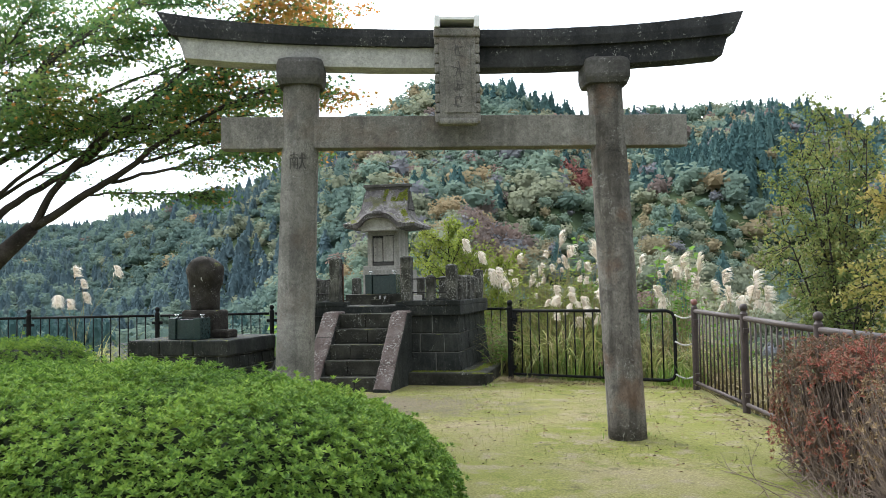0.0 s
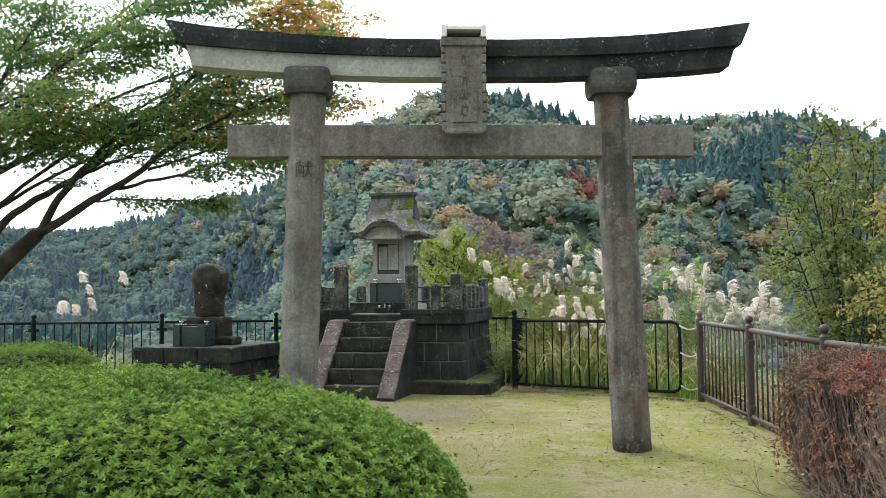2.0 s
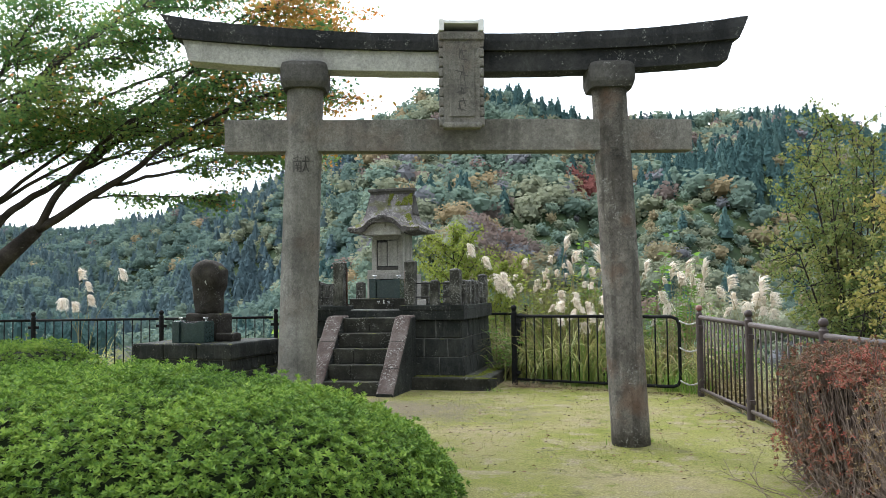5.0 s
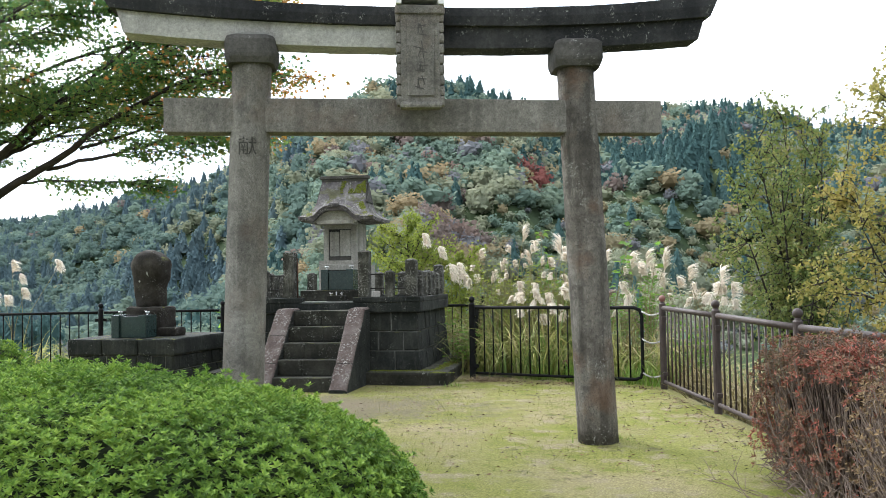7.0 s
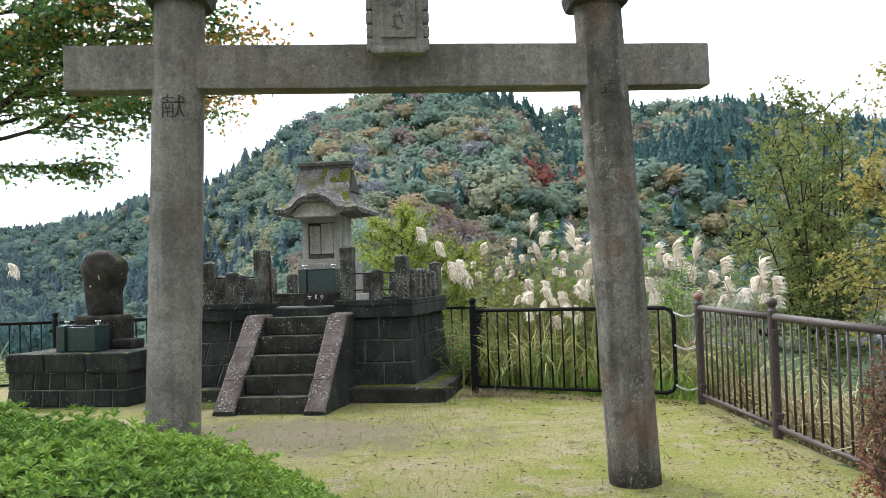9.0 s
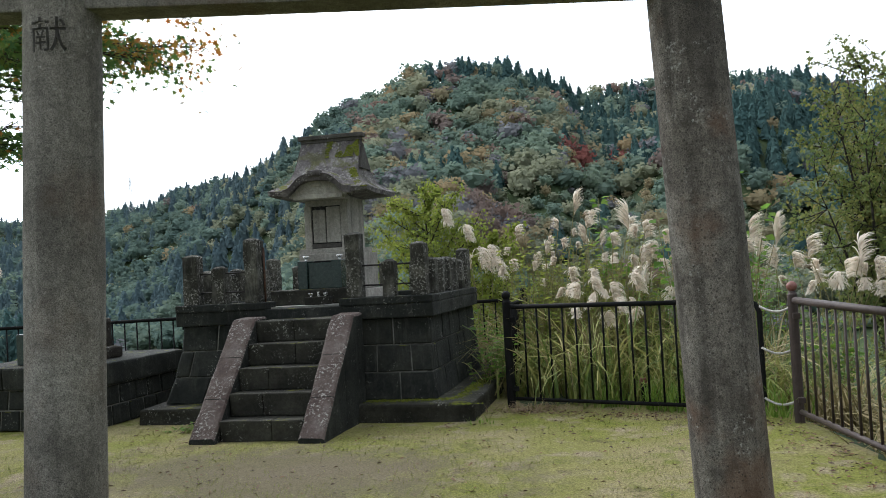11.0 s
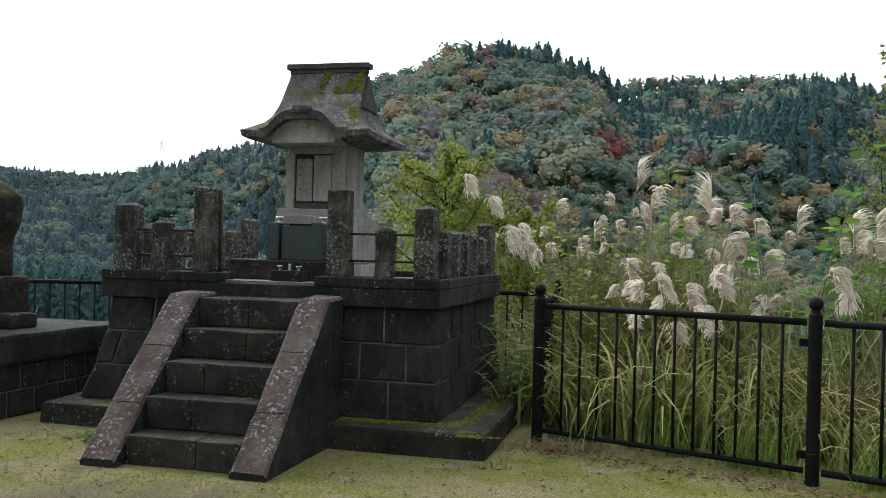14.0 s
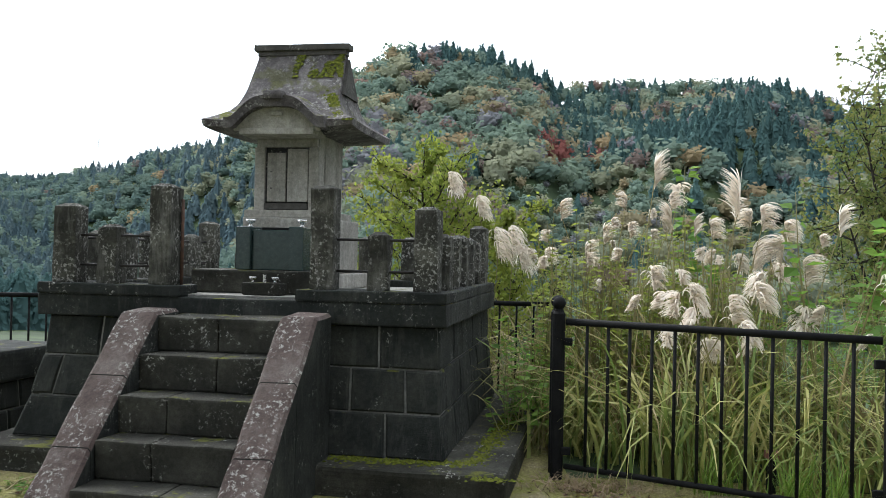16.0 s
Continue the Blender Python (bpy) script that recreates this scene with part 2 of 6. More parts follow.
M_BARK = stone("tree_bark", (0.018, 0.015, 0.013), (0.035, 0.029, 0.025), (0.07, 0.06, 0.052), lichen=0.15, bump=0.8, big=7)
M_TWIG = stone("dry_twig", (0.09, 0.065, 0.055), (0.17, 0.13, 0.105), (0.28, 0.22, 0.18), bump=0.3, big=9)
M_HEDGE = foliage("azalea_leaf", [(0.0, (0.02576, 0.06596, 0.014)), (0.32, (0.0828, 0.1697, 0.026)), (0.62, (0.1932, 0.3152, 0.05)), (1.0, (0.368, 0.485, 0.085))], clump=1.6, trans=0.3)
# near-black colour of the inner hedge sheet, standing in for shade between leaves
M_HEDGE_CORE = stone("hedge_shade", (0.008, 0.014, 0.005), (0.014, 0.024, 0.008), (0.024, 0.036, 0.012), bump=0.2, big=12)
# dark brown for the added inner sheet, as shade behind the twigs
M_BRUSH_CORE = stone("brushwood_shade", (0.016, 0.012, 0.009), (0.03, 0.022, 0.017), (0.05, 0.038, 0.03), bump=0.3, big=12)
M_MAPLE = foliage("maple_leaf", [(0.0, (0.05, 0.1438, 0.05625)), (0.45, (0.1, 0.2063, 0.0625)), (0.75, (0.2125, 0.275, 0.06875)), (1.0, (0.4125, 0.3375, 0.09375))], clump=0.7, trans=0.6)
M_MAPLE_RED = foliage("reddened_maple_leaf", [(0.0, (0.24, 0.22, 0.05)), (0.4, (0.46, 0.28, 0.06)), (0.75, (0.58, 0.22, 0.06)), (1.0, (0.52, 0.12, 0.055))], clump=1.2, trans=0.5)
M_YTREE = foliage("yellowing_leaf", [(0.0, (0.085, 0.135, 0.045)), (0.4, (0.15, 0.2, 0.06)), (0.75, (0.26, 0.265, 0.085)), (1.0, (0.4, 0.31, 0.11))], clump=0.5, trans=0.5)
M_GTREE = foliage("yellow_leaf", [(0.0, (0.16, 0.18, 0.045)), (0.4, (0.28, 0.26, 0.07)), (1.0, (0.46, 0.35, 0.12))], clump=0.5, trans=0.5)
M_SHRUB = foliage("bright_shrub_leaf", [(0.0, (0.123, 0.1785, 0.0315)), (0.5, (0.2214, 0.272, 0.0495)), (1.0, (0.3608, 0.357, 0.099))], clump=1.2, trans=0.6)
M_RED = foliage("red_bush_leaf", [(0.0, (0.05, 0.055, 0.022)), (0.3, (0.12, 0.09, 0.05)), (0.55, (0.2, 0.11, 0.065)), (0.74, (0.3, 0.085, 0.06)), (1.0, (0.42, 0.12, 0.085))], clump=2.0, trans=0.2)
M_DRY = foliage("dry_bush_leaf", [(0.0, (0.09, 0.06, 0.035)), (0.5, (0.19, 0.13, 0.065)), (1.0, (0.3, 0.2, 0.1))], clump=2.0, trans=0.15)
M_BLADE = foliage("pampas_blade", [(0.0, (0.045, 0.095, 0.028)), (0.3, (0.15, 0.22, 0.055)), (0.6, (0.38, 0.38, 0.13)), (1.0, (0.6, 0.5, 0.27))], clump=2.2, trans=0.35)
M_STRAWBLADE = foliage("straw_blade", [(0.0, (0.07, 0.07, 0.03)), (0.5, (0.27, 0.22, 0.1)), (1.0, (0.62, 0.53, 0.33))], clump=2.0, trans=0.3)
M_FRESH = foliage("fresh_blade", [(0.0, (0.1, 0.2, 0.03)), (1.0, (0.26, 0.38, 0.07))], trans=0.3)
M_PLUME = foliage("pampas_plume", [(0.0, (0.78, 0.7, 0.6)), (1.0, (0.92, 0.87, 0.8))], rough=0.8, trans=0.4, spec=0.1)
M_STEM = foliage("pampas_stem", [(0.0, (0.12, 0.14, 0.05)), (1.0, (0.3, 0.25, 0.12))], trans=0.0)
M_WEED = foliage("broad_weed_leaf", [(0.0, (0.07, 0.16, 0.03)), (0.6, (0.16, 0.3, 0.05)), (1.0, (0.3, 0.43, 0.08))], clump=1.5, trans=0.6)
M_GRASS = foliage("short_turf", [(0.0, (0.1, 0.13, 0.03)), (0.5, (0.2, 0.22, 0.055)), (1.0, (0.33, 0.31, 0.12))], clump=1.1, trans=0.2)
M_FALLEN = foliage("fallen_leaf", [(0.0, (0.04, 0.025, 0.018)), (0.6, (0.12, 0.065, 0.04)), (1.0, (0.22, 0.12, 0.06))], trans=0.0)
M_STRAW = foliage("dead_straw", [(0.0, (0.16, 0.11, 0.07)), (1.0, (0.34, 0.26, 0.16))], trans=0.1)


def lawn_material():
    m, nt, bsdf = nodes_of("mossy_lawn")
    g = position_of(nt)
    pos = g.outputs["Position"]
    patch = noise_node(nt, pos, 0.8, 6, 0.68)
    mid = noise_node(nt, pos, 3.2, 5, 0.65)
    fine = noise_node(nt, pos, 60, 4, 0.75)
    grit = noise_node(nt, pos, 220, 2, 0.7)
    col = ramp_node(nt, patch, [(0.3, (0.24, 0.205, 0.125)), (0.42, (0.225, 0.2, 0.095)), (0.55, (0.17, 0.178, 0.045)), (0.72, (0.25, 0.21, 0.13))])
    col = mix_node(nt, ramp_node(nt, mid, [(0.52, grey(0)), (0.66, grey(0.85))]), col, (0.25, 0.21, 0.145))
    col = mix_node(nt, ramp_node(nt, mid, [(0.34, grey(0.8)), (0.47, grey(0))]), col, (0.125, 0.15, 0.022))
    soil = noise_node(nt, pos, 1.9, 7, 0.75)
    col = mix_node(nt, ramp_node(nt, soil, [(0.58, grey(0)), (0.66, grey(0.7))]), col, (0.1, 0.085, 0.05))
    col = mix_node(nt, 0.8, col, ramp_node(nt, fine, [(0.3, grey(0.12)), (0.7, grey(0.85))]), "OVERLAY")
    col = mix_node(nt, 0.6, col, ramp_node(nt, grit, [(0.3, grey(0.2)), (0.7, grey(0.8))]), "OVERLAY")
    near = nt.nodes.new("ShaderNodeMapping")
    near.inputs["Location"].default_value, near.inputs["Scale"].default_value = (1.43, -8.9, 0.0), (0.42, 0.87, 0.0)
    nt.links.new(pos, near.inputs["Vector"])
    far = nt.nodes.new("ShaderNodeVectorMath")
    far.operation = "LENGTH"
    nt.links.new(near.outputs["Vector"], far.inputs[0])
    worn = math_node(nt, "ADD", far.outputs["Value"], math_node(nt, "MULTIPLY", math_node(nt, "SUBTRACT", soil, 0.5), 2.6))
    col = mix_node(nt, ramp_node(nt, worn, [(0.45, grey(0.75)), (0.95, grey(0))]), col, ramp_node(nt, fine, [(0.3, (0.075, 0.062, 0.045)), (0.7, (0.17, 0.145, 0.11))]))
    nt.links.new(col, bsdf.inputs["Base Color"])
    bsdf.inputs["Roughness"].default_value = 0.95
    bsdf.inputs["Specular IOR Level"].default_value = 0.1
    bump_node(nt, bsdf, mix_node(nt, 0.5, ramp_node(nt, fine, [(0.2, grey(0)), (0.8, grey(1))]), ramp_node(nt, mid, [(0.2, grey(0)), (0.8, grey(1))])), 0.6, 0.02)
    return m


M_LAWN = lawn_material()
M_WILD = stone("undergrowth", (0.016, 0.03, 0.012), (0.03, 0.052, 0.02), (0.055, 0.08, 0.03), bump=0.6, big=0.05, speck=0.5)


# ---- mesh helpers ----
def mesh_object(name, verts, faces, material, parent=None, label="", smooth=False):
    me = bpy.data.meshes.new(name)
    me.from_pydata([tuple(v) for v in verts], [], faces)
    me.materials.append(material)
    if smooth:
        me.polygons.foreach_set("use_smooth", [True] * len(me.polygons))
    me.update()
    ob = new(name, me)
    if parent is not None:
        ob.parent = parent
    if label:
        ob["label"] = label
    return ob


def part(name, bm, material, parent, label="", smooth=False):
    """Links a bmesh as one mesh object under a thing or a part."""
    me = bpy.data.meshes.new(name)
    bmesh.ops.recalc_face_normals(bm, faces=bm.faces)
    bm.to_mesh(me)
    bm.free()
    me.materials.append(material)
    if smooth:
        me.polygons.foreach_set("use_smooth", [True] * len(me.polygons))
    ob = new(name, me)
    ob.parent = parent
    if label:
        ob["label"] = label
    return ob


def rise(y):
    """The lawn climbs gently from the gate to the stone platform."""
    k = min(1.0, max(0.0, (y - 8.8) / 2.4))
    return 0.055 * k * k * (3 - 2 * k)


def thing(name, x, y, z, rz, label, category, group="", kind=""):
    e = new(name)
    e.matrix_basis = pose(x, y, z + rise(y), 0, 0, rz)
    e.empty_display_size = 0.1
    return tagged(e, label, category, group, kind)


def box(sx, sy, sz, at=(0, 0, 0), bevel=0.01, cuts=0, rough=0.0, turn=(0, 0, 0), bm=None, seed=0.0):
    """A worn block, its centre at `at`."""
    b = bmesh.new()
    bmesh.ops.create_cube(b, size=1)
    bmesh.ops.scale(b, vec=(sx, sy, sz), verts=b.verts)
    if bevel:
        bmesh.ops.bevel(b, geom=b.edges[:], offset=bevel, segments=2, profile=0.6, affect="EDGES")
    if cuts:
        bmesh.ops.subdivide_edges(b, edges=b.edges[:], cuts=cuts, use_grid_fill=True)
    if rough:
        for v in b.verts:
            v.co += Vector(noise.noise_vector((v.co + Vector((at[0] + seed, at[1], at[2]))) * 7.0)) * rough
    bmesh.ops.transform(b, matrix=pose(*at, *turn), verts=b.verts)
    if bm is None:
        return b
    me = bpy.data.meshes.new("tmp")
    b.to_mesh(me)
    b.free()
    bm.from_mesh(me)
    bpy.data.meshes.remove(me)
    return bm


def lathe(profile, segs=16, at=(0, 0, 0), bm=None):
    """A turned form; profile: (radius, height) from the foot up."""
    bm = bm or bmesh.new()
    rings = []
    for r, z in profile:
        rings.append([bm.verts.new((at[0] + r * math.cos(2 * math.pi * k / segs), at[1] + r * math.sin(2 * math.pi * k / segs), at[2] + z)) for k in range(segs)])
    for a, b in zip(rings, rings[1:]):
        for k in range(segs):
            bm.faces.new((a[k], a[(k + 1) % segs], b[(k + 1) % segs], b[k]))
    bm.faces.new(rings[0][::-1])
    bm.faces.new(rings[-1])
    return bm


class Soup:
    """Vertices and faces gathered into one mesh."""

    def __init__(self):
        self.v, self.f = [], []

    def add(self, vs, fs):
        n = len(self.v)
        self.v.extend(vs)
        self.f.extend(tuple(i + n for i in f) for f in fs)

    def tube(self, pts, radii, segs=6):
        n = len(self.v)
        pts = [Vector(p) for p in pts]
        side = None
        for k, p in enumerate(pts):
            d = (pts[min(k + 1, len(pts) - 1)] - pts[max(k - 1, 0)]).normalized()
            if side is None:
                side = d.orthogonal().normalized()
            side = (side - d * side.dot(d)).normalized()
            up = d.cross(side)
            r = radii[k] if not isinstance(radii, (int, float)) else radii
            for s in range(segs):
                a = 2 * math.pi * s / segs
                self.v.append(p + side * (r * math.cos(a)) + up * (r * math.sin(a)))
        for k in range(len(pts) - 1):
            for s in range(segs):
                a, b = n + k * segs + s, n + k * segs + (s + 1) % segs
                self.f.append((a, b, b + segs, a + segs))
        self.f.append(tuple(range(n, n + segs))[::-1])
        self.f.append(tuple(range(n + (len(pts) - 1) * segs, n + len(pts) * segs)))

    def strip(self, pts, widths, side):
        """A flat ribbon along pts."""
        n = len(self.v)
        for p, w in zip(pts, widths):
            self.v.append(p - side * w)
            self.v.append(p + side * w)
        for k in range(len(pts) - 1):
            a = n + 2 * k
            self.f.append((a, a + 1, a + 3, a + 2))

    def put(self, name, material, parent=None, label="", smooth=False):
        return mesh_object(name, self.v, self.f, material, parent, label, smooth)


rng = random.Random(11)


def rand_dir():
    while True:
        v = Vector((rng.uniform(-1, 1), rng.uniform(-1, 1), rng.uniform(-1, 1)))
        if 0.05 < v.length < 1:
            return v.normalized()


# ---- the ground: lawn, bank and hills in one sheet out to the horizon ----
def lerp_table(table, a):
    if a <= table[0][0]:
        return table[0][1:]
    for p, q in zip(table, table[1:]):
        if a <= q[0]:
            k = (a - p[0]) / (q[0] - p[0])
            k = k * k * (3 - 2 * k)
            return tuple(u + (w - u) * k for u, w in zip(p[1:], q[1:]))
    return table[-1][1:]


# bearing from north in degrees, height of the crest's ground as an angle, its distance, where the slope starts
RIDGE = [
    (-75, 3.82, 1500, 500), (-45, 4.02, 1400, 420), (-36, 3.92, 1250, 380), (-32, 4.72, 1000, 330), (-29, 5.72, 860, 300), (-25.5, 6.42, 740, 270),
    (-22, 8.42, 620, 230), (-19.5, 10.22, 560, 205), (-16.5, 11.32, 540, 190), (-13.5, 12.72, 530, 180), (-11, 12.97, 530, 175), (-8, 12.72, 540, 175),
    (-5.2, 11.82, 560, 180), (-2.6, 10.50, 600, 190), (0.5, 10.85, 620, 190), (5, 10.75, 620, 185), (10, 10.40, 600, 180), (12.5, 9.80, 580, 180), (15, 8.60, 560, 180),
    (22, 7.70, 560, 190), (40, 7.70, 600, 200), (75, 5.70, 800, 250),
]
CX, CY = -0.6, 5.0


def hill_height(bearing, r):
    """Ground height of the far land at a bearing and distance."""
    el, crest, foot = lerp_table(RIDGE, bearing)
    top = crest * math.tan(radians(el)) + 1.5
    if r < foot:
        k = min(1.0, max(0.0, (r - 26) / (foot - 26)))
        z = -2.5 - 24 * k ** 0.8
    elif r < crest:
        k = (r - foot) / (crest - foot)
        z = -26.5 + (top + 26.5) * (k ** 1.12)
        fold = noise.noise(Vector((bearing * 0.16, r * 0.006, 3.1)))
        z += fold * 26 * math.sin(math.pi * k)
    else:
        z = top - (r - crest) * 0.25
    return z


def ground_height(x, y):
    """The lawn is level; past the fences the bank falls away."""
    dx, dy = x - CX, y - CY
    r = math.hypot(dx, dy)
    bearing = math.degrees(math.atan2(dx, dy))
    out = max(y - (15.9 + 0.2 * min(x + 2.1, 0)), x - (3.2 - 0.21 * y), 0.0)
    near = 0.02 * noise.noise(Vector((x * 0.6, y * 0.6, 0))) + rise(y)
    if abs(bearing) > 90:
        return near - 0.02 * max(0, r - 12) * 0.3
    bank = -0.45 * out if out < 6 else -2.7 - 0.16 * (out - 6)
    w = min(1.0, max(0.0, (r - 30) / 50))
    return (near + max(bank, -6.5)) * (1 - w) + hill_height(bearing, max(r, 30)) * w


def build_ground():
    radii = [0.0] + [0.45 * k for k in range(1, 45)]
    while radii[-1] < 2600:
        radii.append(radii[-1] * 1.075 + 0.2)
    bearings = [-180 + 6 * k for k in range(15)] + [-90 + 1.5 * k for k in range(120)] + [90 + 6 * k for k in range(15)]
    vs, fs, mats = [], [], []
    nb = len(bearings)
    for r in radii:
        for b in bearings:
            x, y = CX + r * math.sin(radians(b)), CY + r * math.cos(radians(b))
            vs.append((x, y, ground_height(x, y)))
    for i in range(len(radii) - 1):
        for k in range(nb):
            a, b = i * nb + k, i * nb + (k + 1) % nb
            fs.append((a, a + nb, b + nb, b) if i else (a, a + nb, b + nb))
            x, y = vs[a][:2]
            wild = y > 15.6 + 0.25 * min(x + 2.1, 0) or x > 3.0 - 0.2 * y or y > 13.0 and x > -2.0 or radii[i] > 19
            mats.append(1 if wild else 0)
    ob = mesh_object("ground", vs, fs, M_LAWN, smooth=True)
    ob.data.materials.append(M_WILD)
    ob.data.polygons.foreach_set("material_index", mats)
    return tagged(ob, "mossy yellow-green lawn falling away to wooded hills", "ground", kind="structure")


build_ground()


def squared_block(profile, power, at, rough, deep=1.0):
    """A hewn stone, square with rounded corners, by half-width and height."""
    b = bmesh.new()
    n = 32
    rings = []
    for w, z in profile:
        ring = []
        for k in range(n):
            a = 2 * math.pi * (k + 0.5) / n
            c, s = math.cos(a), math.sin(a)
            q = w / (abs(c) ** power + abs(s) ** power) ** (1 / power)
            p = Vector((at[0] + c * q, at[1] + s * q * deep, at[2] + z))
            ring.append(b.verts.new(p + Vector(noise.noise_vector(p * 6)) * rough + Vector(noise.noise_vector(p * 19)) * (rough * 0.4)))
        rings.append(ring)
    for r0, r1 in zip(rings, rings[1:]):
        for k in range(n):
            b.faces.new((r0[k], r0[(k + 1) % n], r1[(k + 1) % n], r1[k]))
    b.faces.new(list(reversed(rings[0])))
    b.faces.new(rings[-1])
    return b


# ---- the stone gate ----
def build_torii():
    t = thing("torii_gate", -1.765, 8.12, -0.02, 15.0, "tall weathered granite torii gate with blackened curved lintel on the lawn", "torii gate")
    for side, foot, head, r0, r1 in ((-1, 1.585, 1.462, 0.182, 0.168), (1, 1.582, 1.43, 0.183, 0.168)):
        s = Soup()
        n = 14
        pts, rad = [], []
        for k in range(n + 1):
            q = k / n
            pts.append(Vector((side * (foot + (head - foot) * q), 0, -0.08 + 3.66 * q)))
            rad.append(r0 + (r1 - r0) * q + 0.004 * noise.noise(Vector((side * 3.0, q * 5, 0))))
        s.tube(pts, rad, 28)
        s.put("pillar", M_TORII if side < 0 else M_TORII_DARK, t, smooth=True)
        cap = squared_block([(0.17, 0.0), (0.2, 0.0), (0.222, 0.05), (0.227, 0.08), (0.222, 0.2), (0.208, 0.235), (0.18, 0.25)], 5.5, (side * (head + 0.005), 0, 3.392), 0.006)
        part("capital", cap, M_CAP, t, "dark rounded capital stone")
    # tie beam in three lengths
    for x0, x1 in ((-2.215, -1.48), (-1.48, 1.465), (1.465, 2.215)):
        part("tie_beam", box(x1 - x0 - 0.004, 0.19 if abs(x0 + x1) > 1 else 0.2, 0.3, ((x0 + x1) / 2, 0, 2.952), 0.012, 2, 0.006), M_TORII, t)

    def curve(x):
        return 0.125 * (abs(x) / 2.7) ** 2.4

    def lintel(x0, x1, lo, hi, th, gable, material, name, slant0=0.0, slant1=0.0, label=""):
        b = bmesh.new()
        n = 26
        rows = []
        for k in range(n + 1):
            q = k / n
            xa = x0 + (x1 - x0) * q
            row = []
            for yy, zz in ((-th * 0.46, lo), (-th / 2, lo + (hi - lo) * 0.5), (-th / 2, hi), (0, hi + gable), (th / 2, hi), (th / 2, lo + (hi - lo) * 0.5), (th * 0.46, lo)):
                f = (zz - lo) / (hi - lo)
                x = xa + (slant0 * f * (1 - q) ** 6 + slant1 * f * q ** 6)
                z = zz + curve(x) * (1.0 + 0.35 * f)
                row.append(b.verts.new((x, yy, z + 0.004 * noise.noise(Vector((x * 4, yy * 9, zz * 5))))))
            rows.append(row)
        for p, q in zip(rows, rows[1:]):
            for k in range(7):
                b.faces.new((p[k], p[(k + 1) % 7], q[(k + 1) % 7], q[k]))
        b.faces.new(rows[0])
        b.faces.new(rows[-1][::-1])
        return part(name, b, material, t, label)

    lintel(-2.54, -0.2, 3.55, 3.735, 0.27, 0.0, M_TORII_PALE, "lower_lintel", -0.06, 0, "pale grey half of the lower lintel")
    lintel(-0.2, 2.56, 3.55, 3.735, 0.27, 0.0, M_KASAGI, "lower_lintel", 0, 0.07, "blackened half of the lower lintel")
    lintel(-2.64, -0.05, 3.738, 3.89, 0.4, 0.045, M_KASAGI, "upper_lintel", -0.14, 0)
    lintel(-0.05, 2.66, 3.738, 3.89, 0.4, 0.045, M_KASAGI, "upper_lintel", 0, 0.09)
    # name plaque with a wavy frame
    b = bmesh.new()
    box(0.34, 0.1, 0.86, (0.0, -0.24, 3.425), 0.012, bm=b)
    for s in (-1, 1):
        for k in range(9):
            box(0.05, 0.085, 0.088, (s * 0.185, -0.245, 3.045 + k * 0.092), 0.02, bm=b)
    box(0.43, 0.12, 0.08, (0, -0.25, 3.84), 0.015, bm=b)
    box(0.36, 0.13, 0.055, (0, -0.255, 3.005), 0.02, bm=b)
    plaque = part("name_plaque", b, M_TORII, t, "carved stone name plaque with scalloped frame")
    part("plaque_panel", box(0.235, 0.02, 0.68, (0, -0.295, 3.425), 0.006), M_TORII, plaque)
    # raised dark bars stand in for the shade in the plaque's carved strokes
    rb = random.Random(17)
    for k in range(4):
        z = 3.655 - k * 0.155
        for j in range(6):
            long = rb.uniform(0.04, 0.1)
            flat = j % 2 == 0
            part("carved_bar", box(long if flat else 0.009, 0.004, 0.009 if flat else long, (rb.uniform(-0.025, 0.025), -0.3065, z + rb.uniform(-0.045, 0.045)), 0.0015, turn=(0, rb.uniform(-18, 18), 0)), M_CARVE, plaque)
    br = bmesh.new()
    box(0.05, 0.5, 0.11, (-0.185, -0.08, 3.935), 0.006, bm=br)
    box(0.05, 0.5, 0.11, (0.185, -0.08, 3.935), 0.006, bm=br)
    box(0.33, 0.48, 0.03, (0.0, -0.08, 3.965), 0.004, bm=br)
    part("plaque_bracket", br, M_WHITE, t, "white metal bracket over the lintel")
    # carved dedication characters on the pillars: thin dark strokes stand in for shaded cuts
    for word, x, z in (("\u732e", -1.4915, 2.66), ("\u5949", 1.465, 2.74)):
        cu = bpy.data.curves.new("carved_character", "FONT")
        cu.body, cu.size, cu.align_x, cu.align_y, cu.extrude = word, 0.17, "CENTER", "CENTER", 0.002
        tmp = new("carved_tmp", cu)
        dg = bpy.context.evaluated_depsgraph_get()
        me = bpy.data.meshes.new_from_object(tmp.evaluated_get(dg))
        bpy.data.objects.remove(tmp)
        me.materials.clear()
        me.materials.append(M_CARVE)
        for v in me.vertices:
            a = v.co.x / 0.172
            v.co = Vector((x + 0.1745 * math.sin(a), -0.1745 * math.cos(a), z + v.co.y))
        ob = new("carved_character", me)
        ob.parent = t
    return t


build_torii()


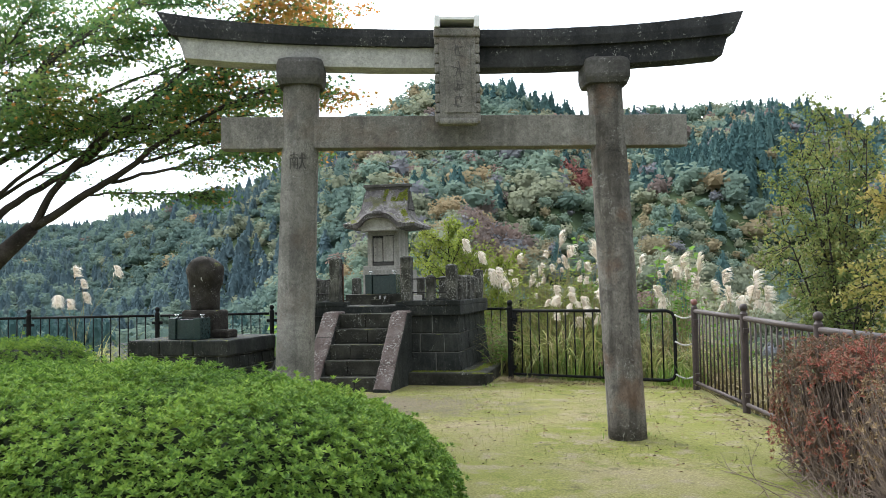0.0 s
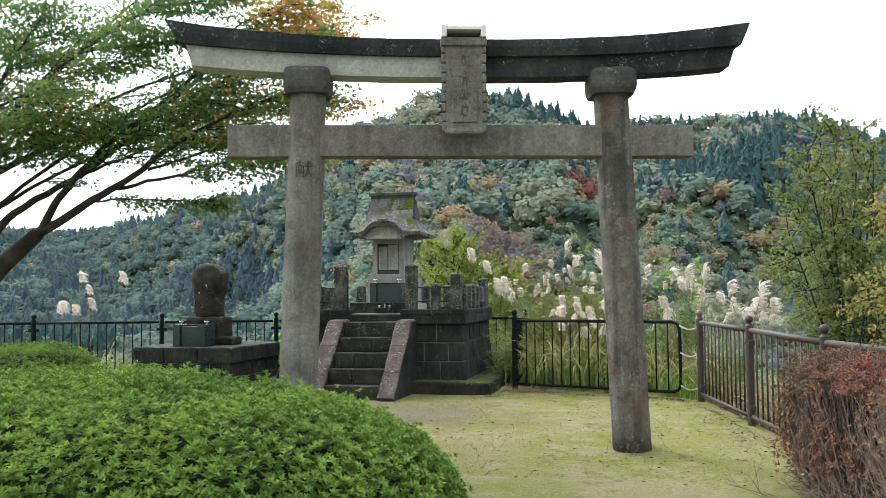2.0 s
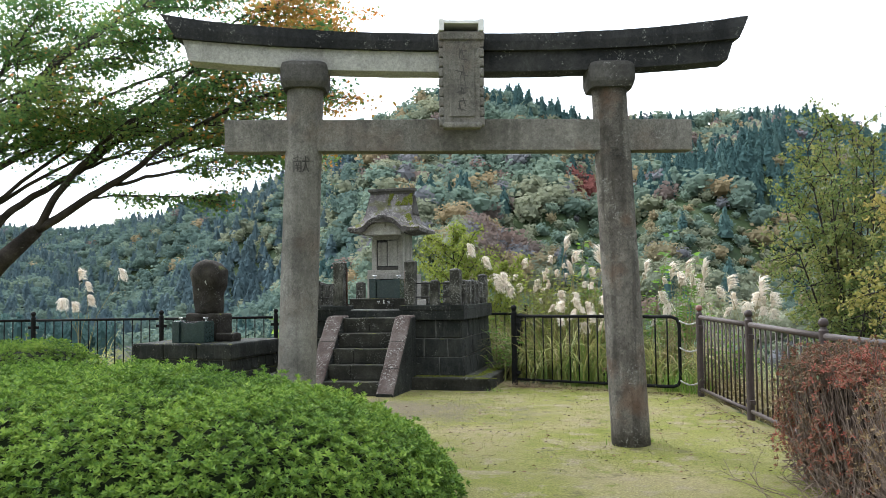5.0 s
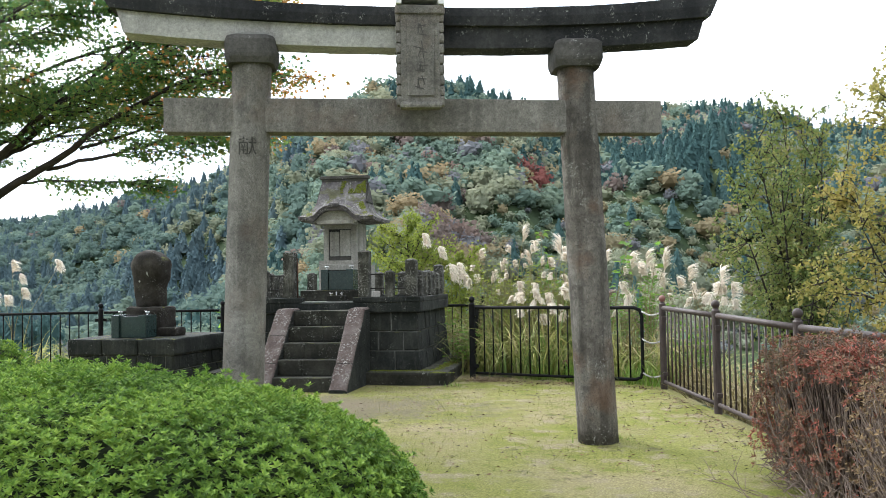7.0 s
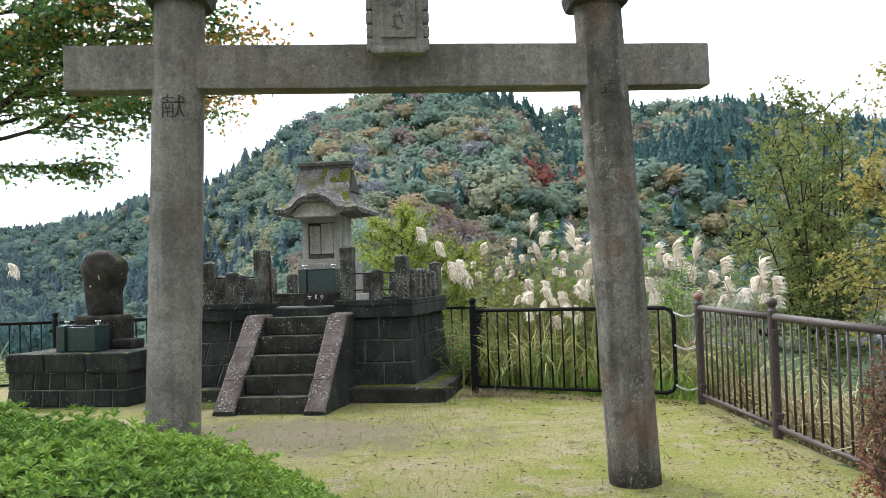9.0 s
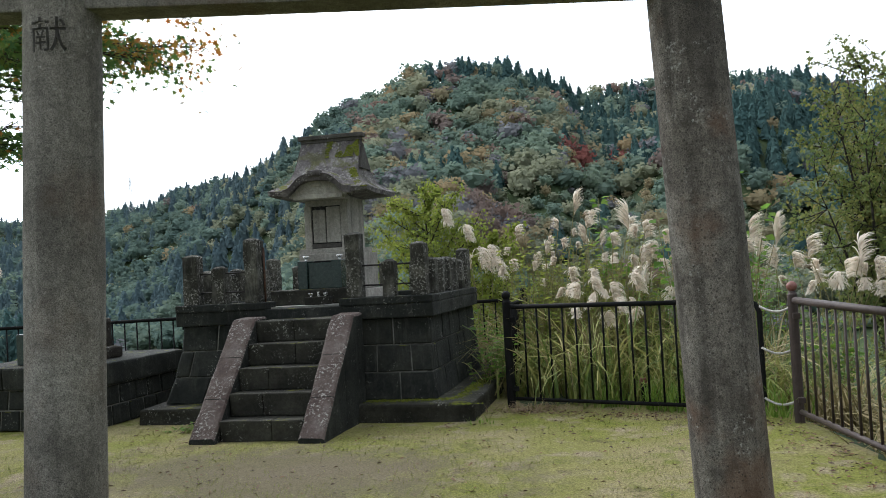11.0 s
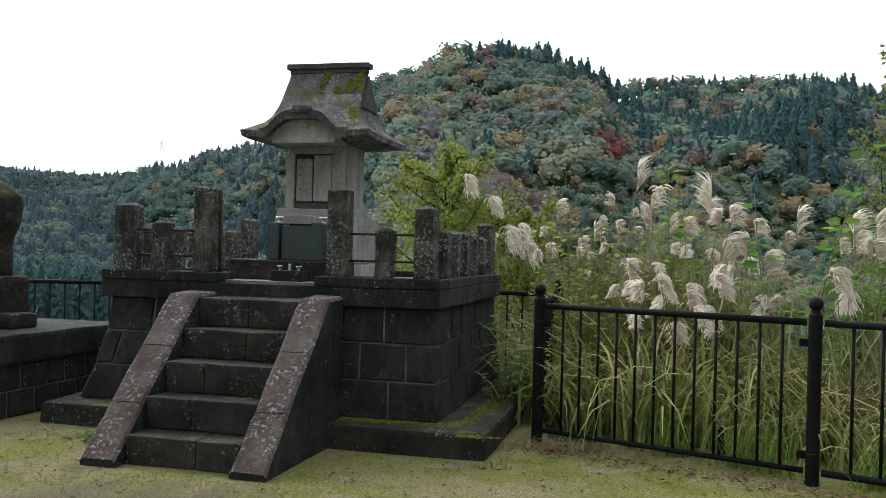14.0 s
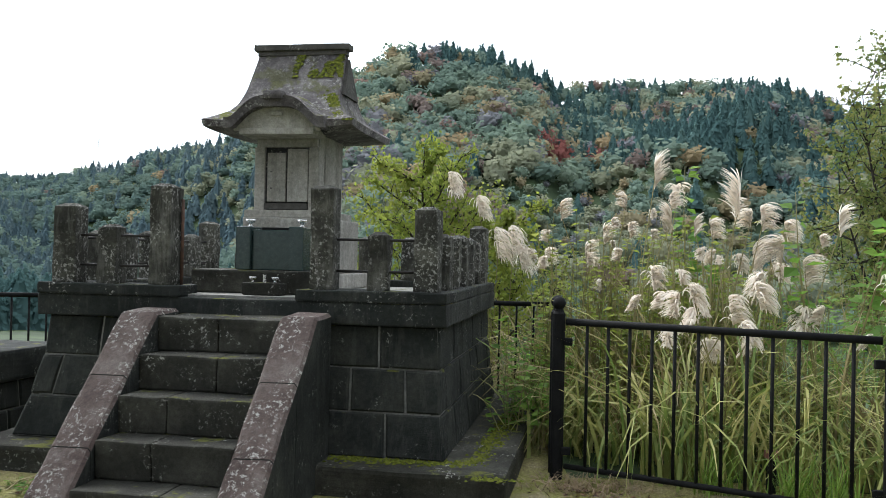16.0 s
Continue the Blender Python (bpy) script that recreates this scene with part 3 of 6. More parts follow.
# ---- battered stone blocks ----
def block_mesh(p00, p10, p11, p01, out, depth=0.06, gap=0.009, chamfer=0.016, puff=0.009, seed=0.0):
    """One rough stone block: four corners of its face, seen from outside, and the way out."""
    c = [Vector(p) for p in (p00, p10, p11, p01)]
    mid = sum(c, Vector()) / 4
    out = Vector(out).normalized()
    a, b, ring = [], [], []
    for k in range(4):
        d = mid - c[k]
        d.normalize()
        edge = c[k] + d * gap
        jig = Vector(noise.noise_vector(c[k] * 5 + Vector((seed, 0, 0)))) * 0.006
        a.append(edge - out * depth)
        b.append(edge - out * 0.004 + jig * 0.4)
        ring.append(c[k] + d * (gap + chamfer) + out * (puff * 0.7) + jig)
    vs = a + b + ring
    mids = []
    for k in range(4):
        mids.append((ring[k] + ring[(k + 1) % 4]) / 2 + out * 0.004 + Vector(noise.noise_vector(ring[k] * 9)) * 0.005)
    vs += mids + [mid + out * (puff + 0.006 * noise.noise(mid * 7))]
    fs = []
    for k in range(4):
        j = (k + 1) % 4
        fs += [(k, j, 4 + j, 4 + k), (4 + k, 4 + j, 8 + j, 12 + k, 8 + k), (8 + k, 12 + k, 16), (12 + k, 8 + j, 16)]
    return vs, fs


def block(p00, p10, p11, p01, out, parent, material=None, **kw):
    vs, fs = block_mesh(p00, p10, p11, p01, out, **kw)
    return mesh_object("stone_block", vs, fs, material or M_BLOCK, parent)


def battered_base(parent, cx, cy, hx, hy, z0, z1, fx, fy, courses, cuts, power=1.7, lean=0.0):
    """Courses of blocks round four sides, the foot flaring out by fx and fy."""
    cx0 = cx
    zs = [z0 + (z1 - z0) * k / courses for k in range(courses + 1)]

    def rect(z, inset=0.0):
        f = ((z1 - z) / (z1 - z0)) ** power
        return hx + fx * f - inset, hy + fy * f - inset

    core_v, core_f = [], []
    for z in zs:
        a, b = rect(z, 0.007)
        cx = cx0 + lean * ((z1 - z) / (z1 - z0)) ** power
        core_v += [(cx - a, cy - b, z), (cx + a, cy - b, z), (cx + a, cy + b, z), (cx - a, cy + b, z)]
    for i in range(courses):
        for k in range(4):
            core_f.append((4 * i + k, 4 * i + (k + 1) % 4, 4 * i + 4 + (k + 1) % 4, 4 * i + 4 + k))
    n = 4 * courses
    core_f.append((n, n + 1, n + 2, n + 3))
    mesh_object("mortar_core", core_v, core_f, M_MORTAR, parent, "pale mortar in the joints")
    r = random.Random(5)
    for i in range(courses):
        for side in range(4):
            m = cuts[side % 2]
            off = [0.0] + [min(0.97, max(0.03, (k + (0.5 if i % 2 else 0.0) + r.uniform(-0.15, 0.15)) / m)) for k in range(0 if i % 2 else 1, m)] + [1.0]
            for u0, u1 in zip(off, off[1:]):
                def pt(u, z):
                    a, b = rect(z)
                    cx = cx0 + lean * ((z1 - z) / (z1 - z0)) ** power
                    q = [(-a, -b), (a, -b), (a, b), (-a, b)]
                    p, e = q[side], q[(side + 1) % 4]
                    return (cx + p[0] + (e[0] - p[0]) * u, cy + p[1] + (e[1] - p[1]) * u, z)
                out = [(0, -1, 0.15), (1, 0, 0.15), (0, 1, 0.15), (-1, 0, 0.15)][side]
                block(pt(u0, zs[i]), pt(u1, zs[i]), pt(u1, zs[i + 1]), pt(u0, zs[i + 1]), out, parent, seed=r.uniform(0, 50))


PX, PY = -4.05, 13.8


def build_platform():
    t = thing("shrine_platform", 0, 0, rise(PY), 0, "dark mossy stone-block platform with battered walls and weathered cap", "stone platform")
    slab = part("base_slab", box(3.55, 3.3, 0.22, (-3.98, 13.87, 0.06), 0.03, 5, 0.016), M_STEP, t, "low dark base slab with mossy edge")
    battered_base(t, PX, PY, 1.36, 1.19, 0.17, 0.99, 0.13, 0.12, 3, (7, 5), lean=-0.06)
    # cap band and floor
    part("cap_band", box(2.84, 2.5, 0.145, (PX, PY, 1.06), 0.012, 6, 0.008), M_BLOCK, t)
    part("platform_floor", box(2.62, 2.28, 0.02, (PX, PY, 1.14), 0.004), M_FLOOR, t, "pale worn concrete floor")
    for x0, x1, y0, y1 in ((-5.47, -4.42, 12.54, 12.8), (-3.62, -2.63, 12.54, 12.8), (-5.47, -5.22, 12.805, 15.06), (-2.88, -2.63, 12.805, 15.06), (-5.215, -2.885, 14.81, 15.06)):
        part("kerb_stone", box(x1 - x0, y1 - y0, 0.075, ((x0 + x1) / 2, (y0 + y1) / 2, 1.1705), 0.012, 3, 0.006), M_BLOCK, t)
    # moss grown in the foot joints
    for x0, y0, x1, y1, n, w in ((-3.3, 12.42, -2.5, 12.46, 380, 0.045), (-2.42, 12.5, -2.36, 14.2, 520, 0.04), (-2.4, 12.15, -2.15, 12.17, 60, 0.03)):
        s = Soup()
        for k in range(n):
            q = rng.random()
            c = Vector((x0 + (x1 - x0) * q + rng.gauss(0, w), y0 + (y1 - y0) * q + rng.gauss(0, w), 0.172))
            r = rng.uniform(0.006, 0.017)
            ring = [c + Vector((r * math.cos(a), r * math.sin(a), 0)) for a in (0, 1.26, 2.5, 3.8, 5.0)]
            s.add(ring + [c + Vector((0, 0, r * 0.8))], [(k2, (k2 + 1) % 5, 5) for k2 in range(5)])
        s.put("moss", M_MOSS, t, "bright green moss in the joint", smooth=True)["kind"] = "stuff"
    return t


build_platform()


def build_stairs():
    t = thing("stone_stairs", 0, 0, rise(PY), 0, "worn stone steps between lichen-spotted sloping side walls", "stairs")
    noses = [(0.19, 11.33), (0.40, 11.555), (0.61, 11.77), (0.82, 11.99), (1.03, 12.2)]
    for z, y in noses:
        lo = 0.0 if z < 0.2 else z - 0.208
        for x0, x1 in ((-4.385, -4.0 + 0.12 * math.sin(z * 9)), (-4.0 + 0.12 * math.sin(z * 9), -3.585)):
            part("step", box(x1 - x0 - 0.003, 12.56 - y, z - lo, ((x0 + x1) / 2, (12.56 + y) / 2, (z + lo) / 2), 0.014, 3, 0.008), M_STEP, t)
    for x0, x1 in ((-4.63, -4.388), (-3.582, -3.35)):
        cuts_y = [(11.22, 11.52), (11.525, 11.86), (11.865, 12.46)]
        for a, b in cuts_y:
            bm = bmesh.new()

            def top(y):
                return 0.05 + (y - 11.22) / 0.98 * 1.005 if y < 12.2 else 1.055 + (y - 12.2) * 0.04
            ys = [a] + [a + (b - a) * k / 5 for k in range(1, 5)] + ([12.2] if a < 12.2 < b else []) + [b]
            ys = sorted(set(ys))
            rows = []
            for y in ys:
                row = []
                for x, zz in ((x0, -0.05), (x0 - 0.004, top(y) - 0.02), (x0 + 0.016, top(y)), (x1 - 0.016, top(y)), (x1 + 0.004, top(y) - 0.02), (x1, -0.05)):
                    p = Vector((x, y, zz))
                    row.append(bm.verts.new(p + Vector(noise.noise_vector(p * 6)) * 0.007))
                rows.append(row)
            for p, q in zip(rows, rows[1:]):
                for k in range(6):
                    bm.faces.new((p[k], p[(k + 1) % 6], q[(k + 1) % 6], q[k]))
            bm.faces.new(rows[0])
            bm.faces.new(rows[-1][::-1])
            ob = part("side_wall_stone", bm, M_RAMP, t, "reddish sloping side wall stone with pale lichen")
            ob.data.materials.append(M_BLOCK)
            # upward faces stay reddish, all others take the darker block material
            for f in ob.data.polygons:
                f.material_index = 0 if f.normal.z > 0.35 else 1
    return t


build_stairs()


def build_balustrade():
    """Stone posts round the platform, joined by thin iron rods."""
    def post(w, h):
        p = bmesh.new()
        box(w, w, h, (0, 0, h / 2), 0.012, 3, 0.009, bm=p, seed=rng.uniform(0, 30))
        for v in p.verts:
            if v.co.z > h - 0.03 and abs(v.co.x) < w * 0.3 and abs(v.co.y) < w * 0.3:
                v.co.z += 0.018
        return p
    z0 = 1.205
    front = [(-5.315, 0.165, 0.53), (-5.0, 0.14, 0.385), (-4.6, 0.16, 0.665), (-3.47, 0.16, 0.665), (-3.1, 0.135, 0.36), (-2.78, 0.155, 0.53)]
    for x, w, h in front:
        t = thing("balustrade_post", x, 12.68, z0, rng.uniform(-3, 3), "square weathered stone post with pale lichen streaks" if h < 0.6 else "tall square stone post flanking the steps", "stone post", "platform posts")
        part("shaft", post(w, h), M_POST, t)
    for x in (-5.33, -2.755):
        for k in range(6):
            h = 0.5 if k == 5 else 0.36
            t = thing("balustrade_post", x, 13.06 + 0.36 * k, z0, rng.uniform(-4, 4), "square weathered stone post with pale lichen streaks", "stone post", "platform posts")
            part("shaft", post(0.13 if k < 5 else 0.15, h + rng.uniform(-0.02, 0.02)), M_POST, t)
    for k in range(6):
        t = thing("balustrade_post", -5.0 + 0.4 * k, 14.93, z0, rng.uniform(-4, 4), "square weathered stone post with pale lichen streaks", "stone post", "platform posts")
        part("shaft", post(0.14, 0.38), M_POST, t)
    rods = [(-5.24, -4.68, 12.68), (-3.39, -2.86, 12.68)]
    for x0, x1, y in rods:
        for z in (1.33, 1.535):
            s = Soup()
            s.tube([(x0, y, z + rise(y)), (x1, y, z + rise(y))], 0.009, 8)
            tagged(s.put("iron_rod", M_IRON, smooth=True), "thin dark iron rod between stone posts", "rod", "balustrade rods")
    for x in (-5.33, -2.755):
        for z in (1.33, 1.52):
            s = Soup()
            s.tube([(x, 12.76, z + rise(PY)), (x, 14.8, z + rise(PY))], 0.009, 8)
            tagged(s.put("iron_rod", M_IRON, smooth=True), "thin dark iron rod between stone posts", "rod", "balustrade rods")
    for x in (-4.5, -3.57):
        s = Soup()
        s.tube([(x, 12.72, 1.15 + rise(PY)), (x, 12.72, 1.79 + rise(PY))], 0.012, 8)
        tagged(s.put("gate_rod", M_ROD, smooth=True), "rusty upright iron rod beside a tall post", "rod", "gate rods")


build_balustrade()


def cup(parent_name, x, y, z, s=1.0):
    t = thing(parent_name, x, y, z, 0, "small shiny metal offering cup", "cup", "offering cups")
    part("bowl", lathe([(0.022 * s, 0), (0.012 * s, 0.012 * s), (0.011 * s, 0.022 * s), (0.03 * s, 0.034 * s), (0.036 * s, 0.055 * s), (0.03 * s, 0.055 * s), (0.02 * s, 0.045 * s)], 14), M_CHROME, t, smooth=True)
    return t


def offering_box(x, y, z, rz, w, h):
    t = thing("offering_stand", x, y, z, rz, "polished dark green granite offering stand", "offering stand", "offering stands")
    part("centre_block", box(w * 0.56, 0.26, h * 0.93, (0, 0.015, h * 0.465), 0.006), M_GREENBOX, t)
    part("lid", box(w * 0.44, 0.15, 0.02, (0, 0.05, h * 0.93 + 0.01), 0.004), M_BLACK, t, "dark lid over the slot")
    for s in (-1, 1):
        part("side_block", box(w * 0.215, 0.3, h, (s * w * 0.39, 0, h / 2), 0.006), M_GREENBOX, t)
    return t


def build_shrine():
    cx, cy = -4.142, 14.05
    part_of = thing("stone_plinth", cx, cy, 1.15, 0, "grey cut-stone plinth under the small shrine", "plinth")
    part("lower_block", box(0.84, 1.2, 0.13, (0.03, -0.1, 0.065), 0.015, 3, 0.006), M_SHRINE, part_of)
    part("upper_block", box(0.7, 0.86, 0.43, (0.03, 0.0, 0.35), 0.012, 3, 0.005), M_SHRINE, part_of)
    t = thing("stone_shrine", cx, cy, 1.715, 0, "small grey stone hokora shrine with lichened, mossy curved roof", "shrine")
    part("sill_step", box(0.66, 0.76, 0.06, (0, -0.0, 0.03), 0.008), M_SHRINE, t)
    hb = 0.64
    body = part("body", box(0.53, 0.6, hb, (0, 0.0, 0.06 + hb / 2), 0.008), M_SHRINE, t)
    part("lintel", box(0.5, 0.03, 0.1, (0, -0.306, 0.61), 0.005), M_SHRINE, t)
    for s in (-1, 1):
        part("front_jamb", box(0.085, 0.05, 0.5, (s * 0.225, -0.31, 0.31), 0.006), M_SHRINE, t)
        part("side_panel", box(0.012, 0.38, 0.4, (s * 0.268, 0.0, 0.32), 0.004), M_SHRINE, t)
    part("door_sill", box(0.36, 0.06, 0.05, (0, -0.315, 0.09), 0.005), M_CAP, t)
    # flat dark panel; its colour stands in for shade round the door leaves
    part("door_recess_shade", box(0.375, 0.006, 0.46, (0, -0.3025, 0.337), 0.0), M_KASAGI, t)
    door = part("door", box(0.155, 0.022, 0.39, (-0.088, -0.314, 0.322), 0.006), M_SHRINE, t, "stone door leaf standing ajar")
    door2 = part("door", box(0.172, 0.022, 0.42, (0.09, -0.32, 0.337), 0.006), M_SHRINE, t, "stone door leaf")
    for dz in (0.23, 0.36):
        part("door_knob", lathe([(0.008, 0), (0.008, 0.01)], 8, (-0.13, -0.327, dz)), M_CARVE, door)
    # roof: sections from the ridge to the eaves
    secs = [(1.375, 0.37, 0.03), (1.25, 0.375, 0.095), (1.12, 0.385, 0.165), (1.0, 0.40, 0.245), (0.9, 0.42, 0.33), (0.83, 0.455, 0.415), (0.775, 0.535, 0.515), (0.735, 0.61, 0.59)]
    n = 12
    b = bmesh.new()
    rings = []

    def ring_of(z, hx, hy, lift, dz=0.0):
        pts = []
        for s in range(4):
            p, q = [((-hx, -hy), (hx, -hy)), ((hx, -hy), (hx, hy)), ((hx, hy), (-hx, hy)), ((-hx, hy), (-hx, -hy))][s]
            for k in range(n):
                u = k / n
                x, y = p[0] + (q[0] - p[0]) * u, p[1] + (q[1] - p[1]) * u
                c = (abs(2 * u - 1)) ** 4
                zz = z + lift * c + dz
                if s == 0 and hy > 0.25:
                    g = max(0.0, 1 - (abs(x) / 0.36) ** 2) ** 1.0
                    k2 = min(1.0, (hy - 0.25) / 0.3)
                    zz += 0.15 * g * g * (3 - 2 * g) * k2
                pts.append(b.verts.new(Vector((x, y, zz)) + Vector(noise.noise_vector(Vector((x * 8, y * 8, zz * 8)))) * 0.006))
        return pts

    for z, hx, hy in secs:
        rings.append(ring_of(z, hx, hy, 0.014 * ((1.375 - z) / 0.64) ** 3))
    under = ring_of(0.735, 0.60, 0.58, 0.014, -0.05)
    inner = ring_of(0.66, 0.3, 0.33, 0.0)
    rings += [under, inner]
    for p, q in zip(rings, rings[1:]):
        for k in range(4 * n):
            b.faces.new((p[k], p[(k + 1) % (4 * n)], q[(k + 1) % (4 * n)], q[k]))
    b.faces.new(rings[0])
    b.faces.new(rings[-1][::-1])
    roof = part("roof", b, M_ROOF, t, "curved stone roof with lichen and moss")
    part("ridge_cap", box(0.82, 0.13, 0.05, (0, 0, 1.42), 0.008, 3, 0.005), M_CAP, roof)
    part("ridge_base", box(0.76, 0.1, 0.045, (0, 0, 1.376), 0.006), M_CAP, roof)
    # arched gable board over the front eave
    g = bmesh.new()
    rows = []
    m = 22
    for k in range(m + 1):
        x = -0.4 + 0.8 * k / m
        q = max(0.0, 1 - (abs(x) / 0.36) ** 2)
        zc = 0.735 + 0.165 * q * q * (3 - 2 * q)
        row = [g.verts.new((x, yy, zc + dz)) for yy, dz in ((-0.64, -0.065), (-0.655, 0.015), (-0.45, 0.05), (-0.5, -0.07))]
        rows.append(row)
    for p, q in zip(rows, rows[1:]):
        for k in range(4):
            g.faces.new((p[k], p[(k + 1) % 4], q[(k + 1) % 4], q[k]))
    g.faces.new(rows[0])
    g.faces.new(rows[-1][::-1])
    part("arched_gable", g, M_ROOF, roof, "arched gable over the front eave")
    part("gable_ornament", box(0.16, 0.12, 0.07, (0, -0.62, 0.915), 0.025), M_ROOF, roof)
    ty = bmesh.new()
    lo_row, hi_row, back = [], [], []
    for k in range(15):
        x = -0.35 + 0.7 * k / 14
        q = max(0.0, 1 - (abs(x) / 0.36) ** 2)
        lo_row.append(ty.verts.new((x, -0.56, 0.655)))
        hi_row.append(ty.verts.new((x, -0.575, 0.69 + 0.15 * q * q * (3 - 2 * q))))
        back.append(ty.verts.new((x, -0.4, 0.69 + 0.15 * q * q * (3 - 2 * q))))
    for k in range(14):
        ty.faces.new((lo_row[k], lo_row[k + 1], hi_row[k + 1], hi_row[k]))
        ty.faces.new((hi_row[k], hi_row[k + 1], back[k + 1], back[k]))
    part("tympanum", ty, M_SHRINE, t)
    part("carved_crest", box(0.1, 0.02, 0.035, (0, -0.578, 0.785), 0.008), M_SHRINE, t)
    part("eave_beam", box(0.6, 0.3, 0.05, (0, -0.43, 0.652), 0.008), M_SHRINE, t)
    for s in (-1, 1):
        w = bmesh.new()
        tri = [(s * 0.39, -0.2, 1.0), (s * 0.39, 0.2, 1.0), (s * 0.372, 0.0, 1.32)]
        vs = [w.verts.new(p) for p in tri] + [w.verts.new((p[0] + s * 0.03, p[1], p[2])) for p in tri]
        for f in ((0, 1, 2), (3, 4, 5), (0, 1, 4, 3), (1, 2, 5, 4), (2, 0, 3, 5)):
            w.faces.new([vs[i] for i in f])
        part("gable_board", w, M_CAP, roof)
    # moss cushions on the roof
    s = Soup()
    for k in range(1500):
        a = rng.random()
        if a < 0.55:
            x, y, z = 0.38 - 0.42 * rng.random() ** 1.4, -rng.uniform(0.035, 0.15), 0
        else:
            q = rng.random()
            x, y, z = 0.36 + 0.26 * q - abs(rng.gauss(0, 0.05)), -0.26 - 0.33 * q + rng.gauss(0, 0.02), 0
        for (za, hxa, hya), (zb, hxb, hyb) in zip(secs, secs[1:]):
            if hya <= -y <= hyb:
                f = (-y - hya) / (hyb - hya)
                z = za + (zb - za) * f
                lim = hxa + (hxb - hxa) * f
        if not z or abs(x) > lim:
            continue
        if noise.noise(Vector((x * 9, y * 9, 2))) < -0.12:
            continue
        c, r = Vector((x, y - 0.004, z)), rng.uniform(0.006, 0.017)
        ring = [c + Vector((r * math.cos(q), r * 0.8 * math.sin(q), r * 0.6 * math.sin(q))) for q in (0, 1.26, 2.5, 3.8, 5.0)]
        s.add(ring + [c + Vector((0, -r * 0.3, r * 0.5))], [(q, (q + 1) % 5, 5) for q in range(5)])
    s.put("moss", M_MOSS, roof, "yellow-green moss cushions", smooth=True)["kind"] = "stuff"
    # offerings before the shrine
    st = thing("plinth_stone", -4.07, 13.12, 1.15, 0, "dark low stone base below the offering stand", "stone base")
    part("base_stone", box(0.92, 0.5, 0.165, (0, 0.05, 0.083), 0.014, 3, 0.006), M_STEP, st)
    offering_box(-3.975, 13.12, 1.316, 0, 0.5, 0.305)
    for x in (-4.17, -3.78):
        cup("offering_cup", x, 13.1, 1.622)
    sb = thing("cup_stone", -3.93, 12.79, 1.15, 0, "small dark stone block with cup hollows", "stone block")
    part("block", box(0.27, 0.13, 0.085, (0, 0, 0.043), 0.01, 2, 0.004), M_STEP, sb)
    cup("offering_cup", -4.01, 12.78, 1.236, 0.7)
    cup("offering_cup", -3.85, 12.78, 1.236, 0.7)
    v = thing("incense_holder", -3.93, 12.79, 1.236, 0, "small upright metal incense holder", "incense holder")
    part("tube", lathe([(0.012, 0), (0.012, 0.05), (0.015, 0.055)], 10), M_CHROME, v)


build_shrine()


# ---- the memorial stone on its block base ----
def build_monument():
    t = thing("monument_base", -6.9, 12.86, 0, -1.0, "dark two-course stone-block base of a memorial", "stone base")
    battered_base(t, 0, 0, 0.8, 0.82, 0.0, 0.42, 0.03, 0.03, 2, (7, 6), 1.0)
    for x0, x1 in ((-0.84, -0.3), (-0.295, 0.26), (0.265, 0.84)):
        part("cap_stone", box(x1 - x0, 1.72, 0.24, ((x0 + x1) / 2, 0, 0.542), 0.03, 4, 0.01), M_BLOCK, t)
    m = thing("memorial_stone", -6.92, 12.9, 0.66, -4.0, "rounded dark memorial boulder with a pale lichen patch", "memorial stone")
    body = [(0.205, 0.4), (0.215, 0.5), (0.225, 0.6), (0.235, 0.7), (0.245, 0.8), (0.255, 0.88), (0.275, 0.94), (0.28, 1.0), (0.277, 1.07), (0.265, 1.14), (0.24, 1.2), (0.2, 1.25), (0.14, 1.285), (0.07, 1.3)]
    part("boulder", squared_block(body, 3.0, (0, 0, 0), 0.035, 0.8), M_MONO, m, smooth=True)
    part("foot_stone", box(0.6, 0.46, 0.44, (0, 0, 0.22), 0.05, 4, 0.025), M_MONO, m)
    part("front_stone", box(0.3, 0.3, 0.13, (0.42, -0.1, 0.065), 0.03, 3, 0.015), M_MONO, m)
    for x, y, z, sx, sz in ((0.09, -0.208, 0.95, 0.032, 0.042), (0.165, -0.197, 1.02, 0.026, 0.018), (-0.07, -0.195, 0.83, 0.014, 0.016), (-0.2, -0.16, 0.95, 0.012, 0.016)):
        q = bmesh.new()
        bmesh.ops.create_icosphere(q, subdivisions=2, radius=1)
        for v in q.verts:
            k = 1 + 0.5 * noise.noise(v.co * 2.4 + Vector((x * 30, 0, 0)))
            v.co = Vector((x + v.co.x * sx * k, y + v.co.y * 0.012 + v.co.x * sx * 0.35, z + v.co.z * sz * k))
        part("lichen_patch", q, M_LICHEN, m, "pale lichen patch")
    offering_box(-6.9, 12.36, 0.665, -3.0, 0.56, 0.33)
    for x, y in ((-7.12, 12.37), (-6.68, 12.35)):
        cup("offering_cup", x, y, 0.996)


build_monument()


